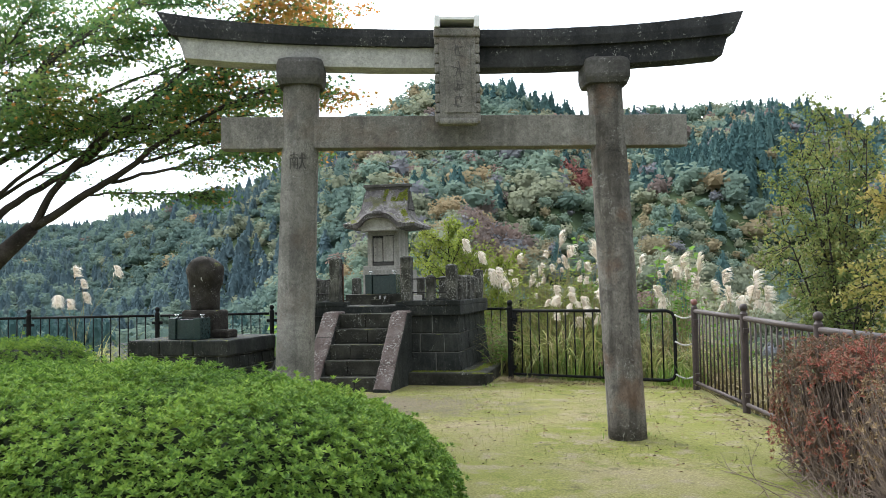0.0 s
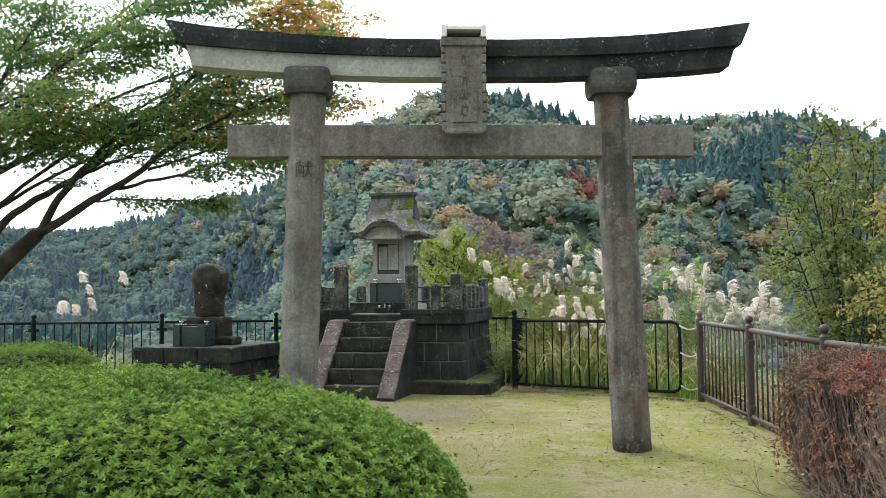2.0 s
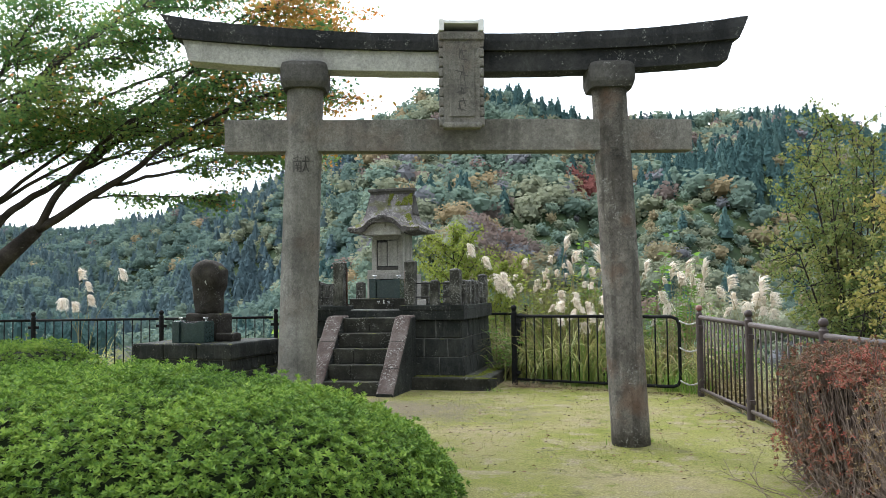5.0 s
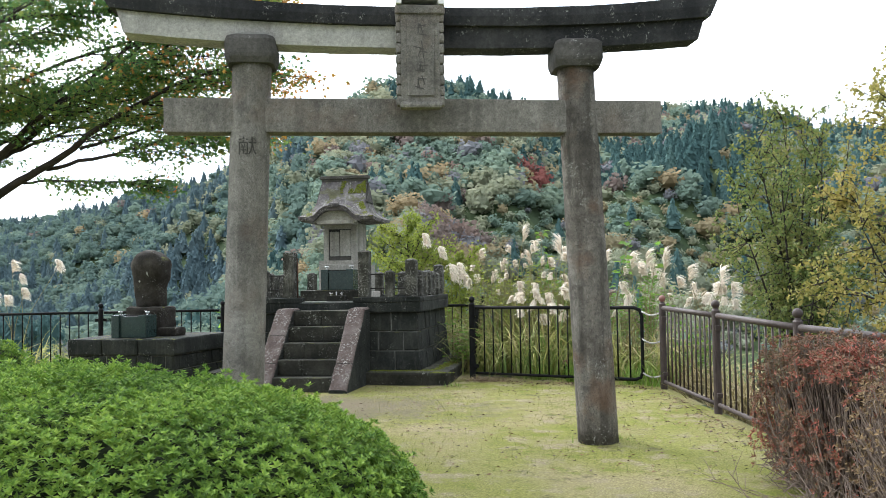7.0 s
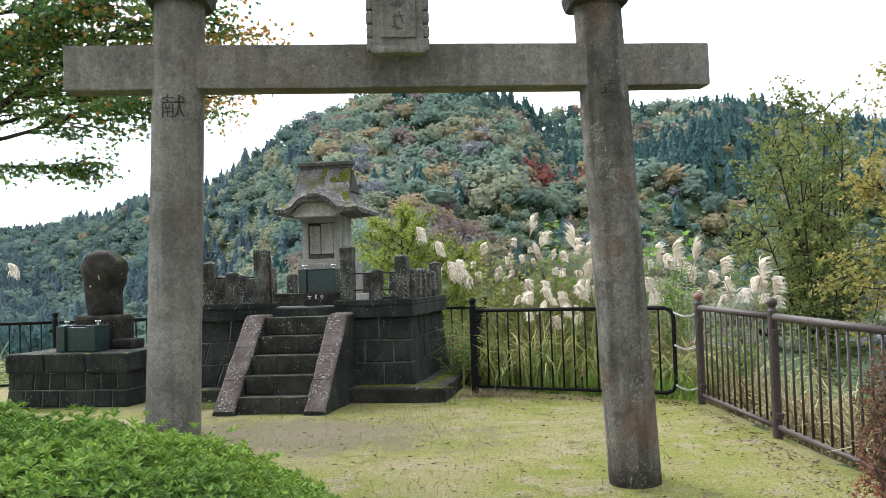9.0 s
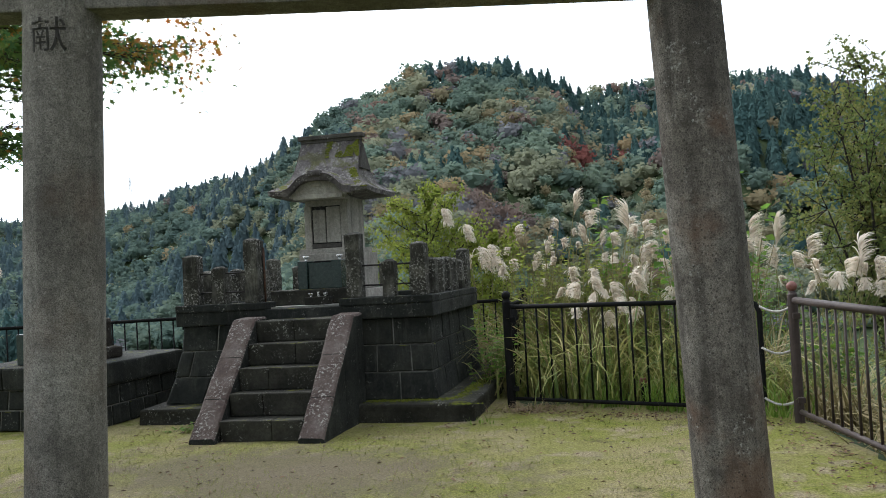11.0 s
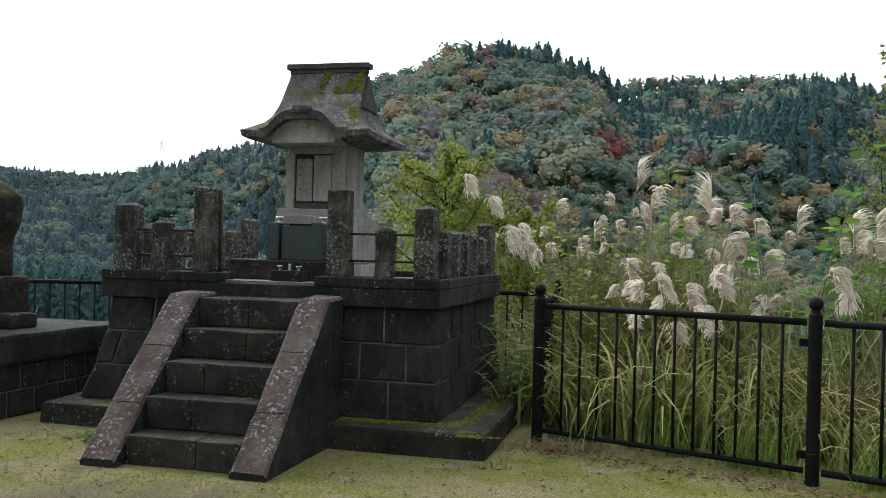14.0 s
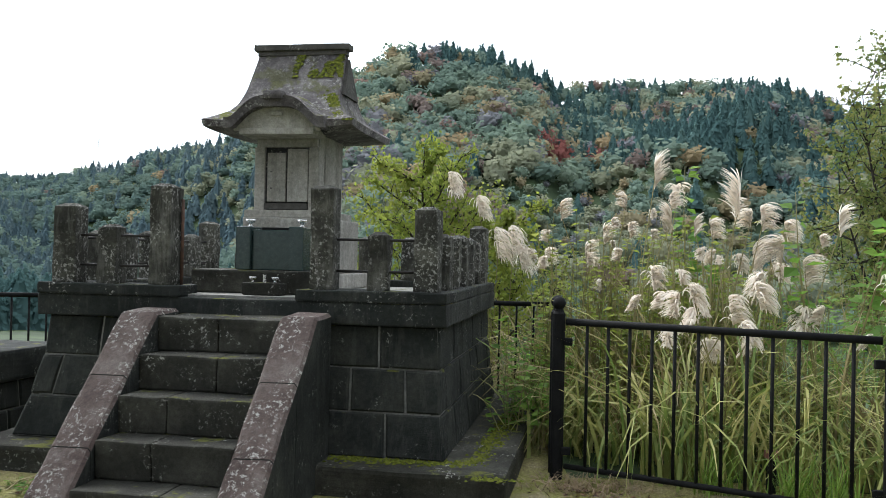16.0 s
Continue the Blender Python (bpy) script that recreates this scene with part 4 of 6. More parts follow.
# ---- railings ----
def railing(name, points, material, height, rail_r, gap, label, first_ball=None, end_loop=False):
    """One railing: posts with ball tops, round rails and upright bars."""
    x0, y0, z0 = points[0]
    points = [(x, y, z + rise(y) - rise(y0)) for x, y, z in points]
    t = thing(name, x0, y0, z0, 0, label, "railing")
    base = Vector(points[0])
    up = Vector((0, 0, 1))
    posts = points[:-1] if end_loop else points
    for k, p in enumerate(posts):
        p = Vector(p) - base
        post = part("post", lathe([(0.042, -0.1), (0.042, height + 0.02), (0.03, height + 0.035), (0.026, height + 0.05)], 14, p[:]), material, t)
        ball = bmesh.new()
        bmesh.ops.create_uvsphere(ball, u_segments=14, v_segments=9, radius=0.044)
        bmesh.ops.translate(ball, vec=(p.x, p.y, p.z + height + 0.088), verts=ball.verts)
        red = first_ball == k
        part("ball", ball, M_BALL if red else material, post, "faded red ball" if red else "", smooth=True)
    for k, (p, q) in enumerate(zip(points, points[1:])):
        p, q = Vector(p) - base, Vector(q) - base
        d = (q - p).normalized()
        loop = end_loop and k == len(points) - 2
        L = (q - p).length
        a, b = 0.055, L - (0.0 if loop else 0.055)
        hi, lo = height - 0.03, 0.09
        if loop:
            s = Soup()
            pts = [d * a + up * hi, d * (b - 0.1) + up * hi, d * (b - 0.03) + up * (hi - 0.03), d * b + up * (hi - 0.1), d * b + up * (lo + 0.1), d * (b - 0.03) + up * (lo + 0.03), d * (b - 0.1) + up * lo, d * a + up * lo]
            s.tube([p + c for c in pts], rail_r, 10)
            s.put("rail_loop", material, t, smooth=True)
        else:
            for z in (hi, lo):
                s = Soup()
                s.tube([p + d * a + up * z, p + d * b + up * z], rail_r if z == hi else rail_r * 0.8, 10)
                s.put("rail", material, t, smooth=True)
            for e in (a + 0.01, b - 0.01):
                for z in (hi - 0.13, lo + 0.1):
                    part("hinge", box(0.06, 0.03, 0.05, (p + d * e + up * z)[:], 0.006), material, t)
        n = max(2, round((b - a) / gap))
        bar = Soup()
        bar.tube([(0, 0, lo), (0, 0, hi)], 0.0105, 6)
        me = None
        for i in range(1, n):
            c = p + d * (a + (b - a) * i / n)
            if me is None:
                ob = bar.put("bar", material, t, smooth=True)
                me = ob.data
            else:
                ob = new("bar", me)
                ob.parent = t
            ob.location = c


railing("brown_railing", [(0.65, 11.95, 0), (1.035, 10.08, 0), (1.42, 8.2, 0), (1.81, 6.33, 0), (2.2, 4.45, 0), (2.6, 2.58, 0)], M_BROWN, 1.06, 0.03, 0.15, "brown painted steel railing along the lawn's edge", first_ball=0)
railing("black_railing", [(-1.95, 12.95, 0), (-0.12, 12.3, 0), (0.4, 12.12, 0)], M_BLACK, 1.06, 0.023, 0.145, "black painted steel railing before the pampas grass", end_loop=True)
railing("back_railing", [(-1.97, 13.12, 0), (-2.08, 15.45, -0.03), (-4.3, 15.42, -0.04), (-6.68, 15.0, -0.06), (-8.67, 14.4, -0.06), (-10.9, 13.8, -0.06), (-13.1, 13.2, -0.06)], M_BLACK, 1.06, 0.023, 0.16, "black painted steel railing behind the stone bases")
for z in (0.98, 0.62, 0.18):
    s = Soup()
    s.tube([(0.4 + 0.25 * q, 12.1 - 0.15 * q, z + rise(12.0) - 0.05 * math.sin(math.pi * q)) for q in (0, 0.2, 0.4, 0.6, 0.8, 1.0)], 0.011, 6)
    tagged(s.put("rope_tie", M_ROPE, smooth=True), "pale rope tied between the two railings", "rope", "rope ties")


# ---- woods on the hills ----
# haze is put into these colours: paler and bluer, most in haze and mist
M_WOOD = {
    "cedar": foliage("cedar_needles", [(0.0, (0.059, 0.115, 0.116)), (0.6, (0.085, 0.156, 0.152)), (1.0, (0.118, 0.197, 0.182))], each=True, trans=0.35, spec=0.0, rough=1.0),
    "haze": foliage("haze_tinted_cedar_needles", [(0.0, (0.093, 0.145, 0.168)), (0.6, (0.121, 0.180, 0.199)), (1.0, (0.158, 0.214, 0.216))], each=True, trans=0.35, spec=0.0, rough=1.0),
    "mist": foliage("haze_tinted_broadleaf", [(0.0, (0.114, 0.176, 0.166)), (0.6, (0.145, 0.209, 0.179)), (1.0, (0.183, 0.239, 0.187))], each=True, trans=0.4, spec=0.0, rough=1.0),
    "green": foliage("broadleaf_green", [(0.0, (0.144, 0.210, 0.181)), (0.6, (0.202, 0.276, 0.221)), (1.0, (0.271, 0.339, 0.249))], each=True, trans=0.4, spec=0.0, rough=1.0),
    "olive": foliage("broadleaf_olive", [(0.0, (0.218, 0.254, 0.187)), (0.6, (0.288, 0.308, 0.216)), (1.0, (0.360, 0.363, 0.248))], each=True, trans=0.4, spec=0.0, rough=1.0),
    "gold": foliage("broadleaf_gold", [(0.0, (0.264, 0.246, 0.161)), (0.6, (0.336, 0.278, 0.174)), (1.0, (0.408, 0.313, 0.186))], each=True, trans=0.4, spec=0.0, rough=1.0),
    "rust": foliage("broadleaf_rust", [(0.0, (0.181, 0.166, 0.159)), (0.6, (0.237, 0.187, 0.167)), (1.0, (0.296, 0.203, 0.167))], each=True, trans=0.4, spec=0.0, rough=1.0),
    "red": foliage("broadleaf_red", [(0.0, (0.217, 0.110, 0.105)), (1.0, (0.343, 0.133, 0.112))], each=True, trans=0.4, spec=0.0, rough=1.0),
    "grey": foliage("thin_grey_crown", [(0.0, (0.185, 0.199, 0.216)), (1.0, (0.250, 0.248, 0.267))], each=True, trans=0.3, spec=0.0, rough=1.0),
}


def crown_template(seed, conifer, fine=False):
    """A far tree: leaf clumps over a crown, or drooping boughs round a spire."""
    r = random.Random(seed)
    vs, fs = [], []

    def quad(c, u, w):
        n = len(vs)
        vs.extend([c - u - w, c + u - w * 0.6, c + u * 0.8 + w, c - u * 0.7 + w * 0.8])
        fs.append((n, n + 1, n + 2, n + 3))

    if conifer:
        for k in range(200 if fine else 84):
            z = 0.06 + 0.9 * r.random() ** 1.2
            rad = 0.25 * (1.0 - z) ** 0.75 * r.uniform(0.8, 1.12)
            a = r.uniform(0, 6.28)
            d = Vector((math.cos(a), math.sin(a), 0))
            g = (0.6 if fine else 1.0) * r.uniform(0.7, 1.3) * (1.15 - 0.75 * z)
            side = Vector((-d.y, d.x, r.uniform(-0.4, 0.4))) * (0.055 * g)
            quad(d * rad + Vector((0, 0, z)), side, (d * r.uniform(0.15, 0.9) + Vector((0, 0, -1))).normalized() * (0.07 * g))
        n = len(vs)
        for k in range(6):
            a = 2 * math.pi * k / 6
            vs.append(Vector((0.22 * math.cos(a), 0.22 * math.sin(a), 0.05)))
        vs.append(Vector((0, 0, 0.97)))
        for k in range(6):
            fs.append((n + k, n + (k + 1) % 6, n + 6))
    else:
        lobes = [(Vector((r.uniform(-0.2, 0.2), r.uniform(-0.2, 0.2), r.uniform(0.4, 0.72))), r.uniform(0.18, 0.28)) for _ in range(5)] + [(Vector((0, 0, 0.46)), 0.36)]

        def shell(d):
            """How far the crown reaches from its middle in a direction."""
            best, mid = 0.0, Vector((0, 0, 0.46))
            for c, q in lobes:
                m = c - mid
                h = m.dot(d)
                disc = h * h - (m.length_squared - q * q)
                if disc > 0:
                    best = max(best, h + math.sqrt(disc))
            return mid + d * max(best, 0.2)

        core = bmesh.new()
        bmesh.ops.create_icosphere(core, subdivisions=2 if fine else 1, radius=1)
        core.verts.ensure_lookup_table()
        n = len(vs)
        for v in core.verts:
            d = v.co.normalized()
            vs.append(Vector((0, 0, 0.46)).lerp(shell(d), 0.74 + 0.12 * r.random()))
        fs.extend(tuple(v.index + n for v in f.verts) for f in core.faces)
        core.free()
        for k in range(290 if fine else 80):
            d = Vector((r.gauss(0, 1), r.gauss(0, 1), r.gauss(0.3, 0.9))).normalized()
            p = shell(d)
            e1, e2 = d.orthogonal().normalized(), None
            e2 = d.cross(e1)
            nrm = ((shell((d + e1 * 0.12).normalized()) - p).cross(shell((d + e2 * 0.12).normalized()) - p)).normalized()
            if nrm.dot(d) < 0:
                nrm = -nrm
            nrm = (nrm + Vector((r.gauss(0, 0.75), r.gauss(0, 0.75), r.gauss(0, 0.75)))).normalized()
            u = nrm.orthogonal().normalized()
            w = nrm.cross(u)
            a = r.uniform(0, 6.28)
            u, w = u * math.cos(a) + w * math.sin(a), w * math.cos(a) - u * math.sin(a)
            g = 0.56 if fine else 1.0
            quad(p + d * r.uniform(-0.11, 0.07), u * (g * r.uniform(0.05, 0.09)), w * (g * r.uniform(0.045, 0.08)))
    return np.array([v[:] for v in vs]), fs


BROAD = [crown_template(s, False) for s in range(7)]
SPIRE = [crown_template(50 + s, True) for s in range(4)]
BROAD_FINE = [crown_template(90 + s, False, True) for s in range(7)]
SPIRE_FINE = [crown_template(150 + s, True, True) for s in range(4)]


def build_woods():
    r = random.Random(21)
    gather = {k: ([], [], [0], []) for k in M_WOOD}

    def plant(kind, x, y, z, w, h):
        near = math.hypot(x - CX, y - CY) < 300
        pool = (SPIRE_FINE if near else SPIRE) if kind in ("cedar", "haze") else (BROAD_FINE if near else BROAD)
        tv, tf = pool[r.randrange(4 if kind in ("cedar", "haze") else 7)]
        a = r.uniform(0, 6.28)
        c, s = math.cos(a), math.sin(a)
        p = np.empty_like(tv)
        p[:, 0] = (tv[:, 0] * c - tv[:, 1] * s) * w + x
        p[:, 1] = (tv[:, 0] * s + tv[:, 1] * c) * w + y
        p[:, 2] = tv[:, 2] * h + z
        V, F, N, H = gather[kind]
        V.append(p)
        drift = 0.5 + 0.7 * noise.noise(Vector((x * 0.03, y * 0.03, 31.0))) + r.gauss(0, 0.2)
        H.append(np.full(len(tv), min(1.0, max(0.0, drift)), dtype=np.float32))
        off = N[0]
        F.extend(tuple(i + off for i in f) for f in tf)
        N[0] += len(tv)

    rad = 205.0
    while rad < 1500:
        step = (6.0 + rad * 0.0045) * (0.72 if rad < 330 else 1.0)
        b = -47.0
        while b < 22:
            b += math.degrees(step / rad) * r.uniform(0.75, 1.25)
            rr = rad + r.uniform(-0.5, 0.5) * step * 1.6
            el, crest, foot = lerp_table(RIDGE, b)
            if rr > crest + 12:
                continue
            k = max(0.0, (rr - foot) / (crest - foot))
            x, y = CX + rr * math.sin(radians(b)), CY + rr * math.cos(radians(b))
            z = hill_height(b, rr) - 0.6
            if (z + 8 - 1.5) / rr < -0.055:
                continue
            n1 = noise.noise(Vector((x * 0.011, y * 0.011, 4.0)))
            n2 = noise.noise(Vector((x * 0.035, y * 0.035, 9.0)))
            n3 = noise.noise(Vector((x * 0.02, y * 0.02, 19.0)))
            cedar = 0.08
            if b > -4:
                cedar = 0.55 if k > 0.45 else 0.07
            elif k > 0.86 and b > -13:
                cedar = 0.75
            elif b < -24:
                cedar = 0.42
            cedar += (0.9 if k > 0.45 or b < -20 else 0.4) * n1
            if k < 0.45 and b > -18:
                cedar = 0.02
            if r.random() < cedar:
                h = r.uniform(10, 16)
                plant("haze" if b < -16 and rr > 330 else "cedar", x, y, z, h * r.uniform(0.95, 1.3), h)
                continue
            if -27.5 < b < -20 and 0.25 < k < 0.95 and n2 > -0.25:
                h = r.uniform(6, 10)
                plant("olive" if r.random() < 0.75 else "green", x, y, z, h * r.uniform(1.1, 1.5), h)
                continue
            q = n2 * 0.8 + n3 * 0.6 + r.uniform(-0.25, 0.25) - 0.01
            if k < 0.42 and b > -14 and q < 0.35:
                kind, h = r.choice(("green",) * 6 + ("olive",) * 5 + ("gold", "grey")), r.uniform(3, 6.5)
            else:
                q -= 0.2 * (k < 0.3)
                kind = "green" if q < 0.05 else "olive" if q < 0.34 else "gold" if q < 0.43 else "rust" if q < 0.58 else "grey"
                if r.random() < (0.2 if k > 0.3 else 0.08):
                    kind = r.choice(("rust", "grey", "gold"))
                h = r.uniform(7, 13)
            if abs(b + 3.2) < 0.9 and 0.5 < k < 0.58 or abs(b + 0.2) < 0.5 and 0.5 < k < 0.55:
                kind, h = "red", r.uniform(9, 12)
            # most far trees on the left take the haze-tinted leaf colour
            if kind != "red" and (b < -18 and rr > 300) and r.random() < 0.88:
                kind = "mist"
            plant(kind, x, y, z, h * r.uniform(1.05, 1.5), h)
        rad += step * 0.9
    for kind, (V, F, N, H) in gather.items():
        if not V:
            continue
        ob = mesh_object("far_trees", np.concatenate(V).tolist(), F, M_WOOD[kind])
        ob.data.attributes.new("tree_hue", "FLOAT", "POINT").data.foreach_set("value", np.concatenate(H))
        label = {"cedar": "dark cedar trees on the far hillsides", "mist": "hazy grey-green trees on the farthest ridge", "haze": "hazy blue-green cedar trees on the farthest ridge", "green": "green broadleaf trees on the far hillside", "olive": "olive-green trees on the far hillside", "gold": "yellow autumn trees on the far hillside",
                 "rust": "rust-brown autumn trees on the far hillside", "red": "red autumn trees on the far hillside", "grey": "thin grey-brown trees on the far hillside"}[kind]
        tagged(ob, label, "trees", kind="stuff")


build_woods()


def build_pylon():
    b, rr = -32.4, 960
    x, y = CX + rr * math.sin(radians(b)), CY + rr * math.cos(radians(b))
    t = thing("transmission_tower", x, y, hill_height(b, rr) + 3, 20, "thin grey steel lattice tower on the far ridge", "tower")
    s = Soup()
    for sx, sy in ((-1, -1), (1, -1), (1, 1), (-1, 1)):
        s.tube([(sx * 2.6, sy * 2.6, 0), (sx * 0.4, sy * 0.4, 38)], 0.2, 4)
    for k in range(9):
        z0, z1 = 4 * k, 4 * k + 4
        w0, w1 = 2.6 - 2.2 * z0 / 38, 2.6 - 2.2 * z1 / 38
        s.tube([(-w0, -w0, z0), (w1, -w1, z1)], 0.12, 4)
        s.tube([(w0, -w0, z0), (-w1, -w1, z1)], 0.12, 4)
    s.put("lattice", M_WHITE, t)
    for z in (24, 30, 36):
        s = Soup()
        s.tube([(-4, 0, z), (4, 0, z)], 0.16, 4)
        s.put("cross_arm", M_WHITE, t)


build_pylon()


# ---- leaves and branches ----
def leaf_star(s, c, d, up, size):
    """A five-lobed leaf."""
    side = d.cross(up).normalized()
    pts = []
    for k, (a, q) in enumerate(((-115, 0.55), (-85, 0.3), (-55, 0.85), (-28, 0.35), (0, 1.0), (28, 0.35), (55, 0.85), (85, 0.3), (115, 0.55))):
        pts.append(c + (d * math.cos(radians(a)) + side * math.sin(radians(a))) * (size * q))
    s.add(pts, [(0, 1, 2, 3, 4, 5, 6, 7, 8)])


def leaf_oval(s, c, d, up, size, wide=0.32, fold=0.25):
    """A pointed oval leaf, folded along its midrib."""
    side = d.cross(up).normalized()
    nrm = side.cross(d)
    a, b = c + d * (size * 0.45), c + d * size - nrm * (size * 0.08)
    l, r = a - side * (size * wide) + nrm * (size * wide * fold), a + side * (size * wide) + nrm * (size * wide * fold)
    s.add([c, r, b, l], [(0, 1, 2), (0, 2, 3)])


def limb(s, start, d, length, radius, bend, wob=0.25, n=7, tip=0.35):
    """One curving limb; returns its points."""
    pts, p, d = [Vector(start)], Vector(start), Vector(d).normalized()
    for k in range(n):
        d = (d + Vector(bend) / n + rand_dir() * (wob / n)).normalized()
        p = p + d * (length / n)
        pts.append(p.copy())
    s.tube(pts, [radius * (1 - (1 - tip) * k / n) for k in range(n + 1)], 7 if radius > 0.03 else 5)
    return pts


def bough(s, knots, r0, r1):
    """A bent bough through its knots, smoothed; returns points along it."""
    pts = [Vector(k) for k in knots]
    for _ in range(2):
        fine = [pts[0]]
        for a, b in zip(pts, pts[1:]):
            fine += [a.lerp(b, 0.25), a.lerp(b, 0.75)]
        pts = fine + [pts[-1]]
    pts = [p + rand_dir() * 0.015 if 0 < k < len(pts) - 1 else p for k, p in enumerate(pts)]
    s.tube(pts, [r0 + (r1 - r0) * k / (len(pts) - 1) for k in range(len(pts))], 8 if r0 > 0.03 else 6)
    return pts


def build_maple():
    t = thing("maple_tree", -8.9, 8.9, 0, 0, "leaning maple with green leaves turning orange at the tips", "tree")
    o = Vector((-8.9, 8.9, 0))
    trunk, boughs, leaves, turned = Soup(), Soup(), Soup(), Soup()
    stem = [Vector(p) - o for p in ((-8.95, 8.88, -0.1), (-8.75, 8.95, 0.5), (-8.3, 9.1, 1.25), (-7.8, 9.25, 1.88), (-7.36, 9.35, 2.28))]
    trunk.tube(stem, [0.21, 0.165, 0.135, 0.115, 0.085], 12)
    # knots (x, y, z), thickness, where the leaves begin along it, twigs at a place, reach of the side twigs
    mains = [
        (((-7.36, 9.35, 2.28), (-6.68, 9.4, 2.64), (-6.14, 9.3, 2.88), (-5.4, 9.1, 3.22), (-4.6, 8.8, 3.5), (-3.75, 8.55, 3.62)), 0.062, 0.5, 2, 0.75),
        (((-6.3, 9.4, 2.8), (-5.6, 9.3, 2.9), (-4.8, 8.95, 2.95), (-4.15, 8.65, 2.98)), 0.026, 0.42, 2, 0.55),
        (((-6.62, 9.4, 2.66), (-6.1, 9.55, 2.68), (-5.55, 9.6, 2.66), (-5.25, 9.6, 2.62)), 0.016, 0.2, 2, 0.32),
        (((-5.9, 9.4, 3.02), (-5.2, 9.7, 3.3), (-4.6, 9.9, 3.36), (-4.3, 10.0, 3.3)), 0.02, 0.35, 2, 0.5),
        (((-7.36, 9.35, 2.28), (-7.1, 9.3, 2.66), (-6.77, 9.3, 2.98), (-6.29, 9.2, 3.34), (-5.66, 9.1, 3.65), (-5.1, 9.0, 4.0), (-4.4, 8.95, 4.35)), 0.055, 0.45, 2, 0.85),
        (((-6.1, 9.15, 3.45), (-5.5, 8.9, 3.55), (-4.9, 8.75, 3.75)), 0.02, 0.3, 2, 0.5),
        (((-8.3, 9.1, 1.25), (-7.95, 9.3, 2.35), (-7.6, 9.45, 2.66), (-6.98, 9.55, 2.98), (-6.5, 9.65, 3.35), (-5.85, 9.8, 3.95), (-5.1, 9.9, 4.5), (-4.2, 10.0, 4.85)), 0.06, 0.5, 2, 0.9),
        (((-6.98, 9.55, 2.98), (-6.6, 10.0, 3.3), (-6.1, 10.3, 3.55), (-5.6, 10.5, 3.6)), 0.025, 0.35, 2, 0.7),
        (((-8.3, 9.1, 1.25), (-8.15, 8.9, 2.4), (-7.8, 8.8, 3.1), (-7.2, 8.75, 3.75), (-6.4, 8.7, 4.3), (-5.4, 8.7, 4.75)), 0.055, 0.42, 2, 0.95),
        (((-7.6, 8.78, 3.35), (-7.0, 8.4, 3.5), (-6.3, 8.2, 3.7)), 0.025, 0.25, 2, 0.6),
        (((-8.5, 9.05, 0.9), (-8.45, 9.4, 2.4), (-8.2, 9.7, 3.4), (-7.7, 9.9, 4.3), (-7.0, 10.0, 5.0), (-6.2, 10.0, 5.5)), 0.055, 0.4, 2, 0.95),
        (((-8.2, 9.7, 3.4), (-7.7, 9.9, 3.5), (-7.1, 10.1, 3.75)), 0.03, 0.3, 2, 0.65),
        (((-8.5, 9.05, 0.9), (-8.8, 8.8, 2.2), (-8.7, 8.7, 3.4), (-8.3, 8.6, 4.5), (-7.9, 8.6, 5.5)), 0.05, 0.45, 2, 0.95),
        (((-8.7, 8.98, 0.55), (-9.3, 9.2, 2.0), (-9.7, 9.3, 3.2), (-9.8, 9.4, 4.4)), 0.05, 0.45, 2, 0.95),
        (((-7.8, 8.8, 3.1), (-7.3, 9.2, 4.1), (-6.4, 9.3, 4.8), (-5.3, 9.4, 5.1)), 0.035, 0.3, 2, 0.9),
        (((-8.45, 9.4, 2.4), (-8.0, 9.0, 3.0), (-7.3, 8.6, 3.35), (-6.6, 8.4, 3.5)), 0.03, 0.4, 2, 0.6),
        (((-8.7, 8.7, 3.4), (-8.0, 9.2, 3.8), (-7.2, 9.4, 4.2), (-6.4, 9.5, 4.4)), 0.03, 0.25, 2, 0.8),
        (((-5.66, 9.1, 3.65), (-5.0, 9.0, 3.75), (-4.4, 8.7, 3.95), (-3.9, 8.5, 4.1)), 0.02, 0.2, 2, 0.55),
        (((-5.1, 9.0, 4.0), (-4.6, 8.8, 4.4), (-3.9, 8.6, 4.6)), 0.018, 0.2, 2, 0.5),
        (((-6.4, 8.7, 4.3), (-5.6, 9.2, 4.5), (-4.9, 9.4, 4.55), (-4.2, 9.5, 4.5)), 0.022, 0.2, 2, 0.6),
    ]
    # upper boughs that fill the head of the crown
    up = random.Random(77)
    for k in range(11):
        tx, ty, tz = up.uniform(-9.6, -6.6), up.uniform(8.3, 10.8), up.uniform(4.4, 6.3)
        if k > 5:
            tx, ty, tz = up.uniform(-6.2, -3.9), up.uniform(8.9, 10.3), up.uniform(3.75, 5.0)
        base = Vector((-8.4 + up.uniform(-0.3, 0.5), 9.1 + up.uniform(-0.3, 0.4), up.uniform(2.3, 3.3)))
        tip = Vector((tx, ty, tz))
        mains.append((tuple(tuple(base.lerp(tip, q) + Vector((0, 0, 0.35 * math.sin(math.pi * q)))) for q in (0, 0.3, 0.65, 1.0)), 0.032, 0.3, 2, 0.8))
